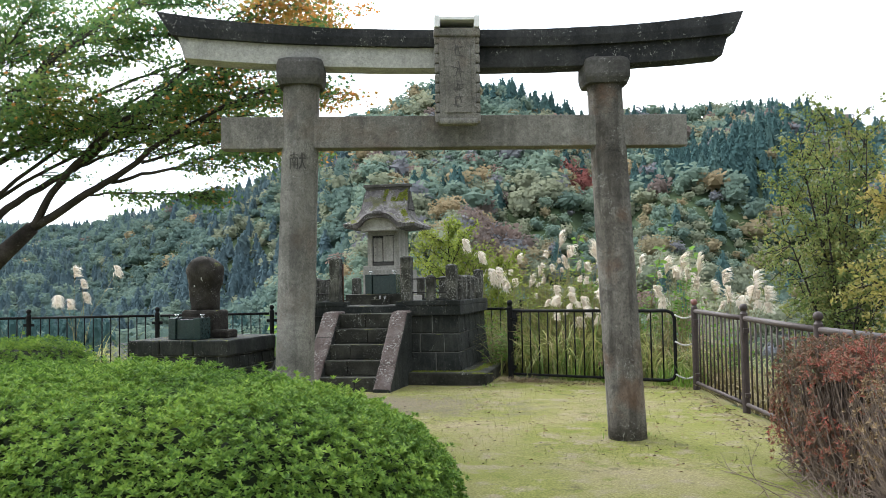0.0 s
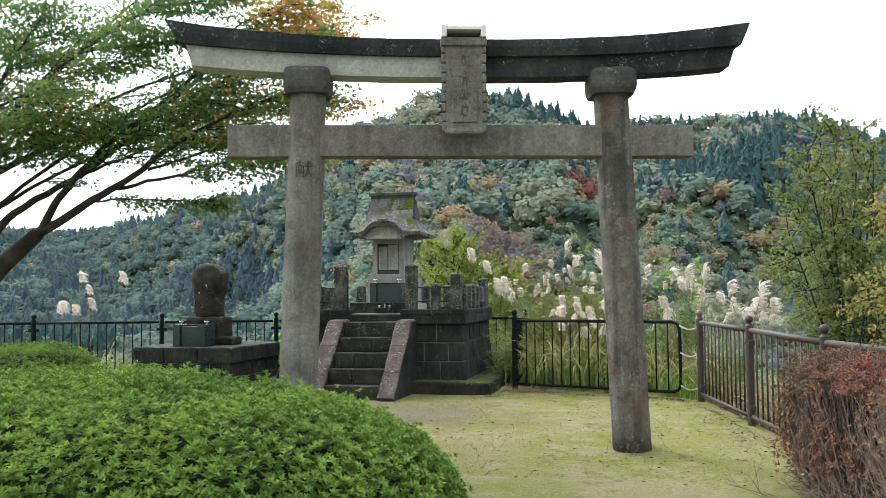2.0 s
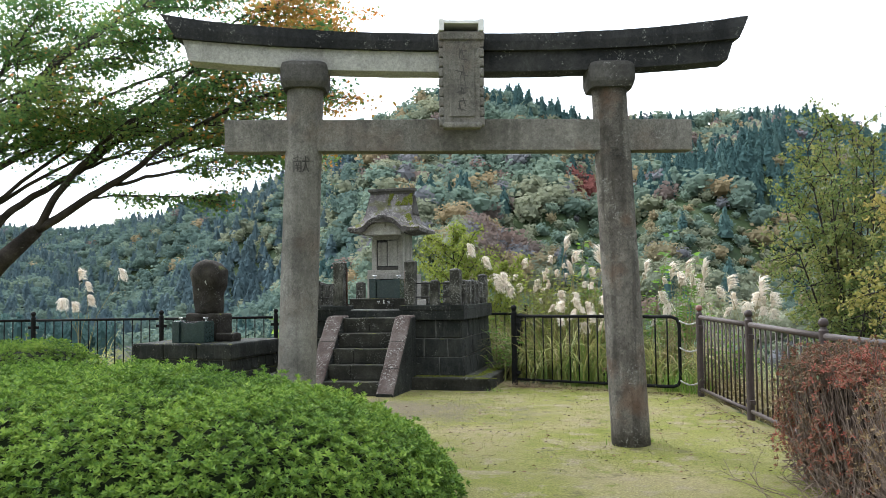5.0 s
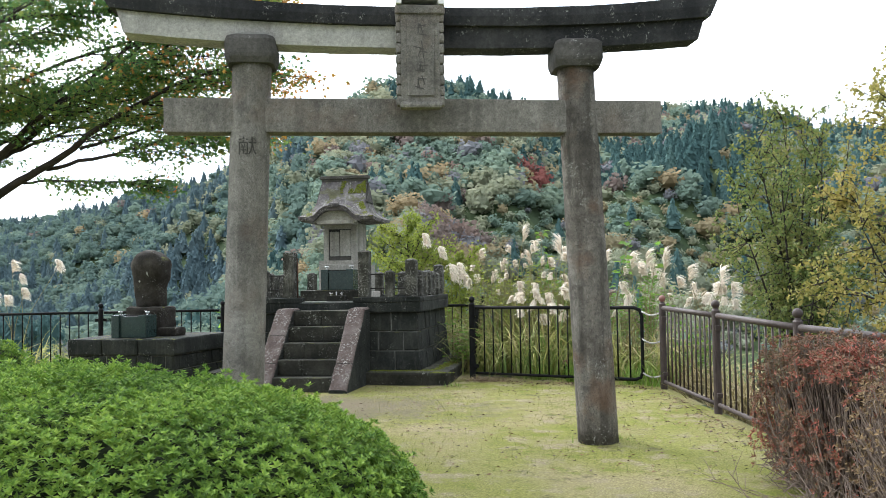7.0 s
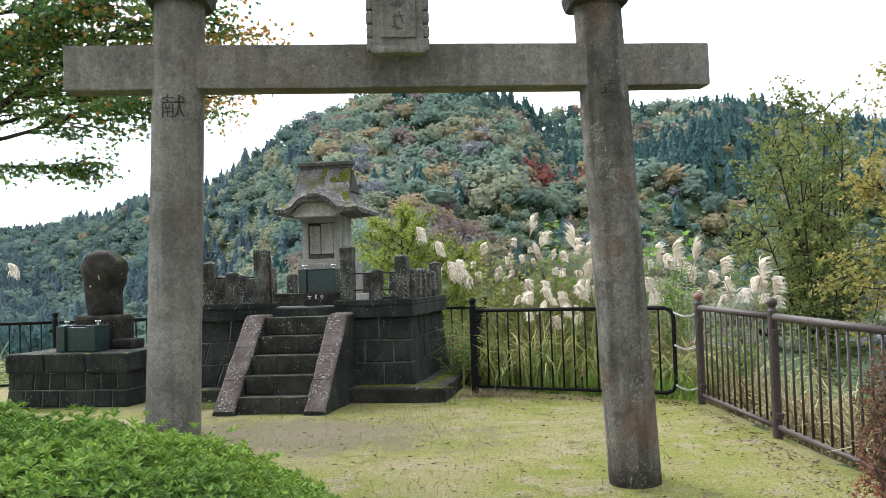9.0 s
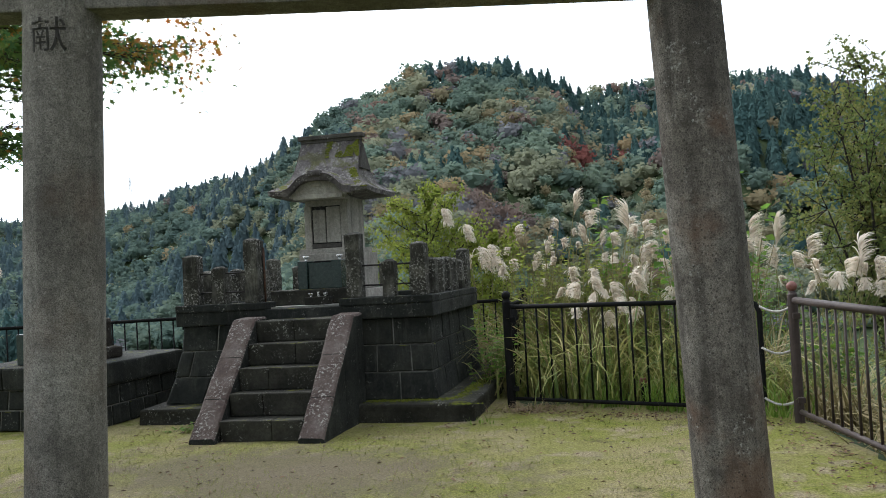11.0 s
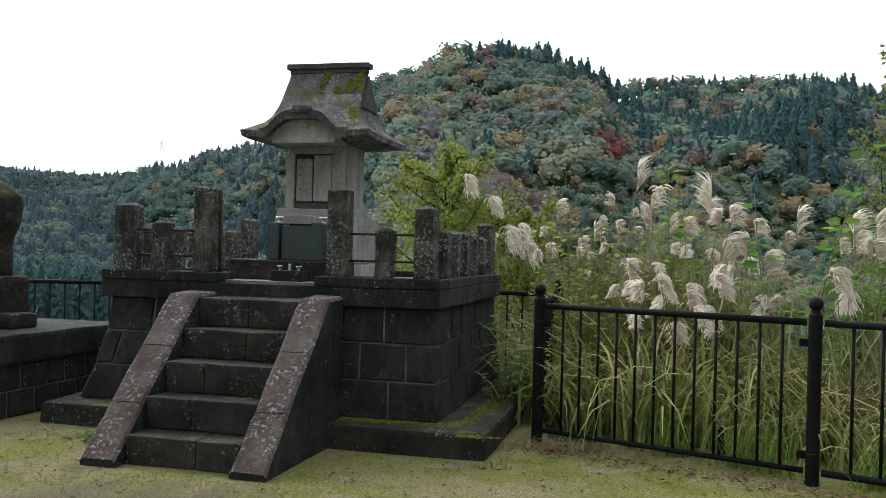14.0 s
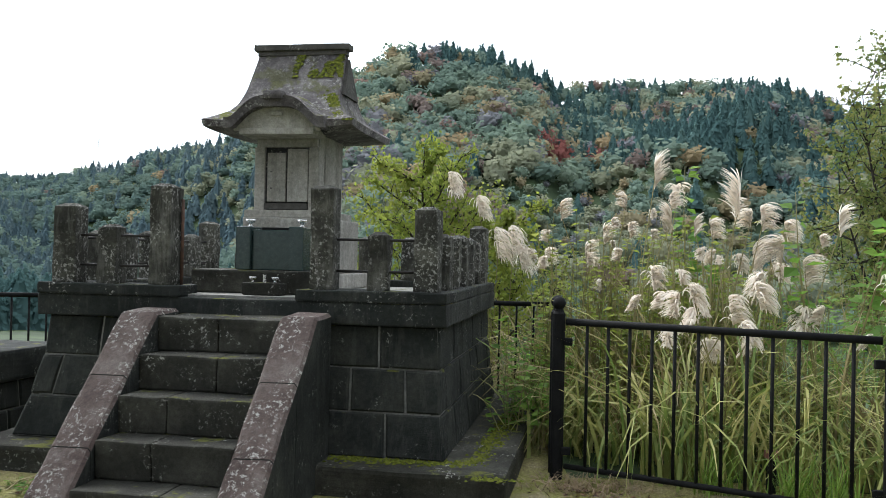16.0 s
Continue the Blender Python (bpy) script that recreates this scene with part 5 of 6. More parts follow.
    for knots, rd, start, rep, reach in mains:
        pts = bough(boughs, [Vector(k) - o for k in knots], rd, 0.007)
        steps = 8 if reach > 0.5 else 6
        for k in range(steps + 1):
            q = start + (1 - start) * k / steps
            f = q * (len(pts) - 1)
            i = min(len(pts) - 2, int(f))
            st, ax = pts[i].lerp(pts[i + 1], f - i), (pts[i + 1] - pts[i]).normalized()
            for side in (-1, 1):
                out = Vector((ax.x + rng.uniform(-0.2, 0.5), side * rng.uniform(0.25, 1.0), ax.z * 0.55 + rng.uniform(-0.12, 0.16))).normalized()
                sub = limb(boughs, st, out, reach * rng.uniform(0.55, 1.15), 0.009, (0.1, 0, -0.22), 0.4, 5, 0.3)
                for j in range(1, 6):
                    for m in range(2):
                        o2 = (out + Vector((rng.uniform(-0.9, 0.9), rng.uniform(-0.9, 0.9), rng.uniform(-0.25, 0.1)))).normalized()
                        tw = limb(boughs, sub[j], o2, rng.uniform(0.12, 0.3), 0.0035, (0, 0, -0.3), 0.4, 2, 0.4)
                        for q2 in range(7 if sub[j].z < 3.1 else 9 if sub[j].z < 4.4 else 18):
                            c = tw[rng.randrange(1, 3)] + Vector((rng.gauss(0, 0.1), rng.gauss(0, 0.1), rng.gauss(0, 0.03)))
                            a = rng.uniform(0, 6.28)
                            warm = min(0.75, 0.015 + (0.42 if c.z > 3.2 else 0.15) * max(0.0, c.x - 3.7) * max(0.0, 0.75 + 1.6 * noise.noise(c * 0.9)))
                            leaf_star(turned if rng.random() < warm else leaves, c, Vector((math.cos(a), math.sin(a), rng.uniform(-1.0, 0.0))).normalized(), (Vector((0, 0, 0.7)) + rand_dir()).normalized(), rng.uniform(0.03, 0.05))
    trunk.put("trunk", M_BARK, t, smooth=True)
    boughs.put("branching", M_BARK, t, smooth=True)["kind"] = "stuff"
    leaves.put("crown", M_MAPLE, t, "green leaves")["kind"] = "stuff"
    turned.put("turned_leaves", M_MAPLE_RED, t, "orange and red leaves at the branch tips")["kind"] = "stuff"


build_maple()


def leafy_tree(name, x, y, z, height, spread, n_limb, per, size, material, label, lean=(0, 0), low=0.2, seed=1):
    global rng
    rng = random.Random(seed)
    t = thing(name, x, y, z, 0, label, "tree" if height > 4 else "shrub")
    trunk, boughs, leaves = Soup(), Soup(), Soup()
    pts = limb(trunk, (0, 0, -0.2), (lean[0], lean[1], 1), height * 0.92, height * 0.011 + 0.01, (0, 0, 0.1), 0.18, 10, 0.2)
    for k in range(n_limb):
        q = low + (1 - low) * (k + rng.random()) / n_limb
        i = min(9, int(q * 10))
        st = pts[i].lerp(pts[i + 1], q * 10 - i)
        a = k * 2.4 + rng.uniform(-0.4, 0.4)
        ln = spread * (0.45 + 0.75 * math.sin(math.pi * min(1, 0.15 + q * 0.85)) ** 0.8) * rng.uniform(0.75, 1.15)
        bp = limb(boughs, st, (math.cos(a), math.sin(a), rng.uniform(0.35, 1.05)), ln, height * 0.0032 + 0.004, (0, 0, 0.15), 0.4, 6, 0.25)
        for j in range(1, 7):
            for m in range(2):
                d = (bp[min(j, 6)] - bp[j - 1]).normalized() + rand_dir() * 0.9
                tw = limb(boughs, bp[j], d, ln * rng.uniform(0.15, 0.34), height * 0.001 + 0.002, (0, 0, 0.1), 0.4, 3, 0.4)
                for c0 in range(per):
                    c = tw[rng.randrange(0, 4)] + rand_dir() * (ln * 0.2 * rng.random())
                    dd = (rand_dir() + Vector((0, 0, -0.35))).normalized()
                    leaf_oval(leaves, c, dd, rand_dir(), size * rng.uniform(0.7, 1.25))
    trunk.put("trunk", M_BARK, t, smooth=True)
    boughs.put("branching", M_BARK, t, smooth=True)["kind"] = "stuff"
    leaves.put("crown", material, t)["kind"] = "stuff"
    return t


def broad_tree(name, x, y, z, height, spread, forks, per, size, material, label, seed):
    """A tree that forks low into rising limbs and carries its leaves in loose sprays."""
    global rng
    rng = random.Random(seed)
    t = thing(name, x, y, z, 0, label, "tree")
    trunk, boughs, leaves = Soup(), Soup(), Soup()
    stem = limb(trunk, (0, 0, -0.2), (0.03, 0, 1), height * 0.36, height * 0.014, (0, 0, 0.1), 0.15, 6, 0.7)
    for k in range(forks):
        a = k * 2.4 + rng.uniform(-0.3, 0.3)
        out = (k + 0.5) / forks
        st = stem[2 + k % 5]
        rise_to = height * (0.94 - 0.5 * out ** 1.5) - st.z
        tip = Vector((math.cos(a) * spread * out ** 0.7, math.sin(a) * spread * out ** 0.7, rise_to))
        main = limb(boughs, st, tip + Vector((0, 0, 0.2)), tip.length, height * 0.006, (0, 0, 0.12), 0.5, 9, 0.15)
        for j in range(2, 10):
            for m in range(3):
                d = (main[j] - main[j - 1]).normalized() * 0.5 + rand_dir() + Vector((0, 0, -0.1))
                sub = limb(boughs, main[j], d, spread * rng.uniform(0.22, 0.45), height * 0.0018, (0, 0, 0.05), 0.6, 5, 0.25)
                for q in range(1, 6):
                    tw = limb(boughs, sub[q], d + rand_dir() * 1.2, spread * rng.uniform(0.06, 0.15), height * 0.0006, (0, 0, -0.1), 0.4, 2, 0.4)
                    for c0 in range(per):
                        c = tw[rng.randrange(0, 3)] + rand_dir() * (spread * 0.05 * rng.random())
                        leaf_oval(leaves, c, (rand_dir() + Vector((0, 0, -0.35))).normalized(), rand_dir(), size * rng.uniform(0.7, 1.25))
    trunk.put("trunk", M_BARK, t, smooth=True)
    boughs.put("branching", M_BARK, t, smooth=True)["kind"] = "stuff"
    leaves.put("crown", material, t)["kind"] = "stuff"
    return t


broad_tree("roadside_tree", 8.5, 39.0, -6.0, 15.2, 4.0, 17, 11, 0.17, M_YTREE, "slender tree with yellowing olive leaves below the bank", 3)
broad_tree("roadside_tree", 11.4, 31.0, -5.5, 14.6, 4.2, 15, 9, 0.18, M_GTREE, "tree with yellow leaves and open branches below the bank", 4)
leafy_tree("golden_shrub", -3.75, 17.2, -0.8, 3.7, 1.0, 40, 22, 0.065, M_SHRUB, "young yellow-green shrub behind the stone platform", seed=5, low=0.12)
leafy_tree("golden_shrub", -3.0, 17.9, -1.0, 3.3, 0.9, 32, 20, 0.065, M_SHRUB, "young yellow-green shrub behind the stone platform", seed=6, low=0.12)
rng = random.Random(31)


# ---- clipped hedges ----
def hedge_surface(cx, cy, hx, hy, h, power):
    """Points and outward directions over a clipped mound."""
    def at(a, e):
        d = Vector((math.cos(a) * math.cos(e), math.sin(a) * math.cos(e), math.sin(e)))
        p = d / (abs(d.x) ** power + abs(d.y) ** power + abs(d.z) ** power) ** (1 / power)
        q = Vector((cx + p.x * hx, cy + p.y * hy, p.z * h))
        q.z += 0.035 * noise.noise(Vector((q.x * 1.4, q.y * 1.4, 0))) + 0.02 * noise.noise(Vector((q.x * 4, q.y * 4, 7)))
        q.z += 0.045 * max(0.0, -p.x * hx - 0.6) * p.z
        nrm = Vector((math.copysign(abs(p.x) ** (power - 1), p.x) / hx, math.copysign(abs(p.y) ** (power - 1), p.y) / hy, max(p.z, 0) ** (power - 1) / h)).normalized()
        return q, nrm
    return at


def build_hedge(name, cx, cy, hx, hy, h, count, leaf, material, core_mat, label, per=8, skip=lambda p: False, turn=0.0, twigs=0, inset=0.07, power=3.2):
    t = thing(name, cx, cy, 0, turn, label, "hedge")
    at = hedge_surface(0, 0, hx, hy, h, power)
    # added inner sheet; its dark colour plays the shade behind the leaves
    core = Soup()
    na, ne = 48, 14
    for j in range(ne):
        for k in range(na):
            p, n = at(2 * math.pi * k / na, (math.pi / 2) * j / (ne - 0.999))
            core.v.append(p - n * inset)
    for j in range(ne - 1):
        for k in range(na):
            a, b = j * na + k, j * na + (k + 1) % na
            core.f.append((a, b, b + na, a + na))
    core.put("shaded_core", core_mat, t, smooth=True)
    s = Soup()
    grid = 160
    cells = []
    for j in range(grid // 2):
        for k in range(grid):
            a0, e0 = 2 * math.pi * k / grid, (math.pi / 2) * j / (grid / 2) * 0.999
            p, _ = at(a0, e0)
            q, _ = at(a0 + 2 * math.pi / grid, e0)
            r2, _ = at(a0, min(1.5695, e0 + math.pi / grid))
            cells.append(((q - p).cross(r2 - p).length, a0, e0))
    total = sum(c[0] for c in cells)
    acc = 0.0
    for ar, a0, e0 in cells:
        acc += ar / total * count
        while acc >= 1:
            acc -= 1
            p, n = at(a0 + rng.random() * 2 * math.pi / grid, min(1.5695, e0 + rng.random() * math.pi / grid))
            if skip(p):
                continue
            p = p - n * (rng.uniform(-0.04, 0.12) + 0.04 * noise.noise(p * 5.5))
            ax = (n + Vector((0, 0, 0.7)) + rand_dir() * 0.45).normalized()
            u = ax.orthogonal().normalized()
            w = ax.cross(u)
            ph = rng.uniform(0, 6.28)
            tall = rng.uniform(0.03, 0.085) if rng.random() < 0.09 else rng.uniform(0.0, 0.02)
            for k in range(per):
                a = ph + 2.4 * k
                lift = 0.3 + 1.3 * k / per
                d = (u * math.cos(a) + w * math.sin(a) + ax * lift).normalized()
                leaf_oval(s, p + ax * (tall + 0.012 * k / per), d, ax, leaf * rng.uniform(0.75, 1.2) * (1.1 - 0.35 * k / per), 0.23, 0.35)
    s.put("foliage", material, t)["kind"] = "stuff"
    if twigs:
        tw = Soup()
        for k in range(twigs):
            p, n = at(rng.uniform(0, 6.28), rng.uniform(0.0, 1.3))
            q = Vector((p.x * rng.uniform(0.3, 0.8), p.y * rng.uniform(0.6, 0.95), rng.uniform(0.0, 0.25)))
            d = (p - q)
            limb(tw, q, d, d.length * rng.uniform(0.85, 1.12), rng.uniform(0.004, 0.009), (0, 0, 0.1), 0.5, 4, 0.3)
        tw.put("brushwood", M_TWIG, t, "bare grey-brown twigs")["kind"] = "stuff"
    return t


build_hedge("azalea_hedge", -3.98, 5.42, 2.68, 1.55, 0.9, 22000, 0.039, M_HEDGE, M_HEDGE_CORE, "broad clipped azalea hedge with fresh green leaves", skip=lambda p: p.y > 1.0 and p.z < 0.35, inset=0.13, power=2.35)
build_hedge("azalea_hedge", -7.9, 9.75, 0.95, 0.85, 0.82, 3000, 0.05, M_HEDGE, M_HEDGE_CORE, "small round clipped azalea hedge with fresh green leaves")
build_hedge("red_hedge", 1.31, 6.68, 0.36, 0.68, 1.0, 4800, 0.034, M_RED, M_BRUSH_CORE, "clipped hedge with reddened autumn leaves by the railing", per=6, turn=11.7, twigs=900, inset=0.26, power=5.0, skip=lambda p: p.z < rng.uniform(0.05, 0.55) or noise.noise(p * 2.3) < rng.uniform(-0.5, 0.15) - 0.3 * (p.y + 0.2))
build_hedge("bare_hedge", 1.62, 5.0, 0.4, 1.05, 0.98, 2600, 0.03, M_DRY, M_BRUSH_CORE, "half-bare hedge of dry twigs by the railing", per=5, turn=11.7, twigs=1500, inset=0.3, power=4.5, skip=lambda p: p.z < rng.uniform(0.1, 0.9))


def build_brush(x, y, n, reach, label):
    """Loose bare twigs at a hedge's foot."""
    t = thing("bare_brush", x, y, 0, 0, label, "twigs")
    s = Soup()
    for k in range(n):
        st = Vector((rng.gauss(0, 0.22), rng.gauss(0, 0.45), 0.0))
        d = Vector((rng.uniform(-0.9, 0.35), rng.uniform(-0.5, 0.5), rng.uniform(0.2, 1.1)))
        pts = limb(s, st, d, rng.uniform(0.25, reach), rng.uniform(0.003, 0.006), (0, 0, -0.35), 0.6, 5, 0.3)
        for j in (2, 3, 4):
            limb(s, pts[j], d + rand_dir() * 0.9, rng.uniform(0.1, 0.25), 0.0025, (0, 0, 0.1), 0.4, 3, 0.4)
    s.put("brushwood", M_TWIG, t)["kind"] = "stuff"


build_brush(1.22, 5.6, 60, 0.65, "loose bare brown twigs at the hedge's foot")


# ---- pampas grass ----
def blade(s, base, azim, length, lean, width, droop):
    """One arching blade."""
    out = Vector((math.cos(azim), math.sin(azim), 0))
    side = Vector((-out.y, out.x, 0)) * 1.0
    pts, wid = [], []
    n = 5
    p, ang = Vector(base), lean
    for k in range(n + 1):
        pts.append(p.copy())
        wid.append(width * (1.0 - 0.9 * (k / n) ** 2))
        p = p + (out * math.sin(ang) + Vector((0, 0, math.cos(ang)))) * (length / n)
        ang += droop / n
    s.strip(pts, wid, (side + Vector((0, 0, rng.uniform(-0.5, 0.5)))).normalized())


def plume_mesh(s, tip, azim, length, open_):
    """A silky plume: strands from a short stalk, closed and upright or open and drooping."""
    out = Vector((math.cos(azim), math.sin(azim), 0))
    side = Vector((-out.y, out.x, 0))
    for k in range(int(100 + 80 * open_)):
        q = rng.random()
        st = Vector(tip) - Vector((0, 0, 1)) * (length * 0.75 * (1 - q)) - out * (0.05 * q * open_)
        a = rng.gauss(0, 0.3 + 0.4 * open_)
        d = (out * math.cos(a) + side * math.sin(a)) * (0.35 + 0.9 * open_) + Vector((0, 0, 0.9 - 0.3 * open_))
        d.normalize()
        ln = length * rng.uniform(0.35, 0.75)
        p, pts = st.copy(), []
        for j in range(5):
            pts.append(p.copy())
            p = p + d * (ln / 4)
            d = (d + Vector((0, 0, -1)) * (0.2 + 0.48 * open_)).normalized()
        w = rng.uniform(0.003, 0.006)
        s.strip(pts, [w * 0.6, w, w * 1.25, w, w * 0.4], (side + rand_dir() * 0.6).normalized())


def pampas(name, x, y, n_blade, height, plumes, label, spread=0.35, material=None):
    z = min(ground_height(x, y) - rise(y), 0.0)
    t = thing(name, x, y, z, 0, label, "pampas grass", "pampas clumps")
    s = Soup()
    for k in range(int(n_blade * 0.7)):
        a = rng.uniform(0, 6.28)
        b0 = Vector((rng.gauss(0, spread), rng.gauss(0, spread * 0.8), 0))
        blade(s, b0, a, height * rng.uniform(0.55, 1.1), rng.uniform(0.02, 0.5), rng.uniform(0.005, 0.015), rng.uniform(0.8, 3.0))
    s.put("foliage", material or M_BLADE, t)["kind"] = "stuff"
    for px, py, pz, size, op, az in plumes:
        tip = Vector((px - x, py - y, pz - z))
        st = Soup()
        foot = Vector((rng.gauss(0, 0.12), rng.gauss(0, 0.1), 0))
        mid = foot.lerp(tip, 0.55) + Vector((0, 0, 0.12)) - Vector((tip.x - foot.x, tip.y - foot.y, 0)) * 0.15
        st.tube([foot, mid, tip - Vector((0, 0, size * 0.5)), tip], [0.006, 0.005, 0.0035, 0.002], 5)
        stem = st.put("stem", M_STEM, t, smooth=True)
        ps = Soup()
        plume_mesh(ps, tip, az, size, op)
        ps.put("plume", M_PLUME, stem, "silky cream plume")


PLUMES = [
    (-1.28, 14.2, 2.2, 0.34, 0.1), (-1.49, 14.4, 1.95, 0.2, 0.25), (-1.15, 14.2, 1.95, 0.2, 0.3), (-2.02, 14.6, 1.9, 0.24, 0.3), (-0.99, 14.0, 1.74, 0.2, 0.15), (-0.86, 14.0, 1.74, 0.24, 0.5),
    (-0.67, 14.0, 2.02, 0.42, 0.15), (-0.5, 14.0, 1.85, 0.3, 0.5), (-0.38, 13.9, 1.6, 0.3, 0.4), (-0.56, 14.0, 1.55, 0.32, 0.2), (-0.24, 13.8, 1.46, 0.34, 0.4), (-1.66, 14.5, 1.68, 0.22, 0.2),
    (-1.8, 14.5, 1.55, 0.26, 0.3), (-1.45, 14.5, 1.73, 0.2, 0.4), (-0.01, 13.8, 1.8, 0.28, 0.2), (-1.2, 12.98, 1.22, 0.26, 0.5), (-0.86, 12.95, 1.22, 0.3, 0.7), (-0.63, 13.3, 1.3, 0.3, 0.9),
    (-1.06, 13.3, 1.28, 0.26, 0.8), (0.36, 13.6, 1.75, 0.36, 0.25), (0.21, 13.4, 1.36, 0.3, 0.8), (-2.16, 15.0, 1.5, 0.24, 0.4), (-0.28, 14.2, 1.75, 0.26, 0.6), (-1.31, 13.6, 1.38, 0.26, 0.6),
]
BACK_PLUMES = [(-3.21, 16.0, 2.3, 0.36, 0.9), (-2.91, 16.0, 2.05, 0.34, 0.9), (-2.71, 16.0, 1.72, 0.5, 1.0), (-2.55, 15.9, 1.74, 0.48, 1.0), (-2.45, 15.8, 1.56, 0.42, 1.0), (-2.9, 16.2, 1.62, 0.32, 0.6)]
RIGHT_PLUMES = [(1.7, 14.0, 1.5, 0.42, 0.25), (1.86, 14.0, 1.3, 0.36, 0.5), (1.68, 14.5, 1.3, 0.34, 0.5), (0.61, 14.0, 1.78, 0.4, 0.2), (0.87, 14.0, 1.76, 0.42, 0.15), (1.29, 14.5, 1.56, 0.36, 0.3), (1.12, 14.4, 1.42, 0.3, 0.6)]
LEFT_PLUMES = [(-10.23, 15.5, 1.95, 0.36, 1.0), (-10.97, 15.2, 1.92, 0.36, 0.5), (-10.79, 15.2, 1.68, 0.3, 0.8), (-10.59, 15.0, 1.42, 0.34, 0.9), (-11.21, 15.0, 1.36, 0.36, 0.9), (-10.96, 15.0, 1.28, 0.34, 0.6)]


def plant_pampas():
    clumps = [(-1.75, 14.5), (-1.3, 13.9), (-0.75, 13.85), (-0.25, 13.7), (0.3, 13.55), (0.75, 13.9), (1.5, 14.2), (-2.8, 16.2), (-10.8, 15.1), (-1.05, 13.15), (-2.1, 15.9)]
    given = {k: [] for k in range(len(clumps))}
    for px, py, pz, size, op in PLUMES + BACK_PLUMES + RIGHT_PLUMES + LEFT_PLUMES:
        k = min(range(len(clumps)), key=lambda i: (clumps[i][0] - px) ** 2 + 0.5 * (clumps[i][1] - py) ** 2)
        given[k].append((px, py, pz, size * 0.8, op, rng.choice((0.3, 0.1, -0.5, 3.4)) + rng.uniform(-0.5, 0.5)))
        for e in range(2):
            if py < 15:
                given[k].append((px + rng.gauss(0, 0.16), py + rng.gauss(0, 0.2), pz - rng.uniform(0.1, 0.4), size * rng.uniform(0.4, 0.7), min(1, op + rng.uniform(0, 0.4)), rng.uniform(0, 6.28)))
    for k, (x, y) in enumerate(clumps):
        pampas("pampas_grass", x, y, 150, 1.5, given[k], "tall pampas grass with silky cream plumes behind the railing", 0.24, M_STRAWBLADE if k % 3 == 1 else M_BLADE)
    for x, y, n, h in ((-1.55, 13.6, 120, 0.95), (-0.9, 13.35, 120, 0.95), (-0.25, 13.15, 120, 1.0), (0.35, 12.95, 150, 1.0), (1.15, 12.7, 220, 1.0), (1.5, 11.6, 240, 0.95), (1.55, 11.0, 220, 0.9), (1.8, 10.4, 240, 0.95), (1.85, 9.8, 220, 0.9), (2.0, 9.2, 220, 0.95), (2.1, 8.4, 200, 0.9), (-9.6, 15.2, 200, 1.1), (-8.7, 15.3, 160, 1.0), (-9.1, 14.95, 150, 0.8), (-8.1, 15.1, 150, 0.75), (-7.5, 15.4, 130, 0.7), (-11.9, 14.6, 160, 1.1), (0.9, 13.4, 160, 1.1), (-1.9, 13.9, 120, 0.9)):
        pampas("pampas_grass", x, y, n, h, [], "arching green and straw-coloured grass behind the railing", 0.2, M_STRAWBLADE if int(x * 37) % 3 == 1 or -9.4 < x < -7 or x > 1 else M_BLADE)


plant_pampas()


# ---- weeds, saplings and small growth ----
def weed_patch(name, x, y, rx, ry, z0, z1, n, size, material, label, wide=0.42):
    z = min(ground_height(x, y) - rise(y), 0.0)
    t = thing(name, x, y, z, 0, label, "weeds")
    st, s = Soup(), Soup()
    for k in range(n // 7):
        b = Vector((rng.uniform(-rx, rx), rng.uniform(-ry, ry), 0))
        h = rng.uniform(z0, z1)
        top = b + Vector((rng.gauss(0, 0.12), rng.gauss(0, 0.12), h))
        st.tube([b, b.lerp(top, 0.5) + rand_dir() * 0.04, top], [0.006, 0.004, 0.002], 4)
        for j in range(7):
            c = b.lerp(top, 0.35 + 0.65 * (j + rng.random()) / 7)
            a = rng.uniform(0, 6.28)
            leaf_oval(s, c, Vector((math.cos(a), math.sin(a), rng.uniform(-0.3, 0.5))).normalized(), (Vector((0, 0, 1)) + rand_dir() * 0.4).normalized(), size * rng.uniform(0.6, 1.3), wide, 0.2)
    st.put("stalks", M_STEM, t)["kind"] = "stuff"
    s.put("leaves", material, t)["kind"] = "stuff"


weed_patch("leafy_weeds", -2.2, 14.5, 0.22, 1.1, 0.3, 1.0, 700, 0.075, M_WEED, "leafy green weeds beside the stone platform")
weed_patch("leafy_weeds", -1.3, 15.0, 0.9, 0.7, 0.9, 1.85, 2600, 0.075, M_SHRUB, "yellow-green weeds among the pampas grass")
weed_patch("leafy_weeds", -0.95, 14.3, 0.6, 0.4, 0.8, 1.45, 1500, 0.07, M_SHRUB, "yellow-green weeds among the pampas grass")
weed_patch("leafy_weeds", 0.2, 14.8, 0.9, 0.6, 0.7, 1.55, 1500, 0.075, M_WEED, "green weeds among the pampas grass")
weed_patch("leafy_weeds", -6.35, 15.35, 0.4, 0.15, 0.7, 1.12, 90, 0.2, M_WEED, "large bright green leaves behind the back railing", 0.45)
weed_patch("leafy_weeds", 1.3, 13.9, 0.35, 0.3, 0.8, 1.35, 120, 0.13, M_WEED, "bright green leaves behind the corner post")
weed_patch("leafy_weeds", -9.3, 16.4, 2.6, 0.6, 0.5, 1.2, 1500, 0.09, M_SHRUB, "yellow-green weeds behind the back railing")
weed_patch("leafy_weeds", -8.5, 16.0, 0.5, 0.3, 0.4, 1.0, 240, 0.07, M_RED, "reddened weeds behind the back railing")
weed_patch("leafy_weeds", 2.3, 11.5, 0.5, 2.4, 0.3, 0.85, 800, 0.08, M_SHRUB, "yellow-green weeds beyond the brown railing")
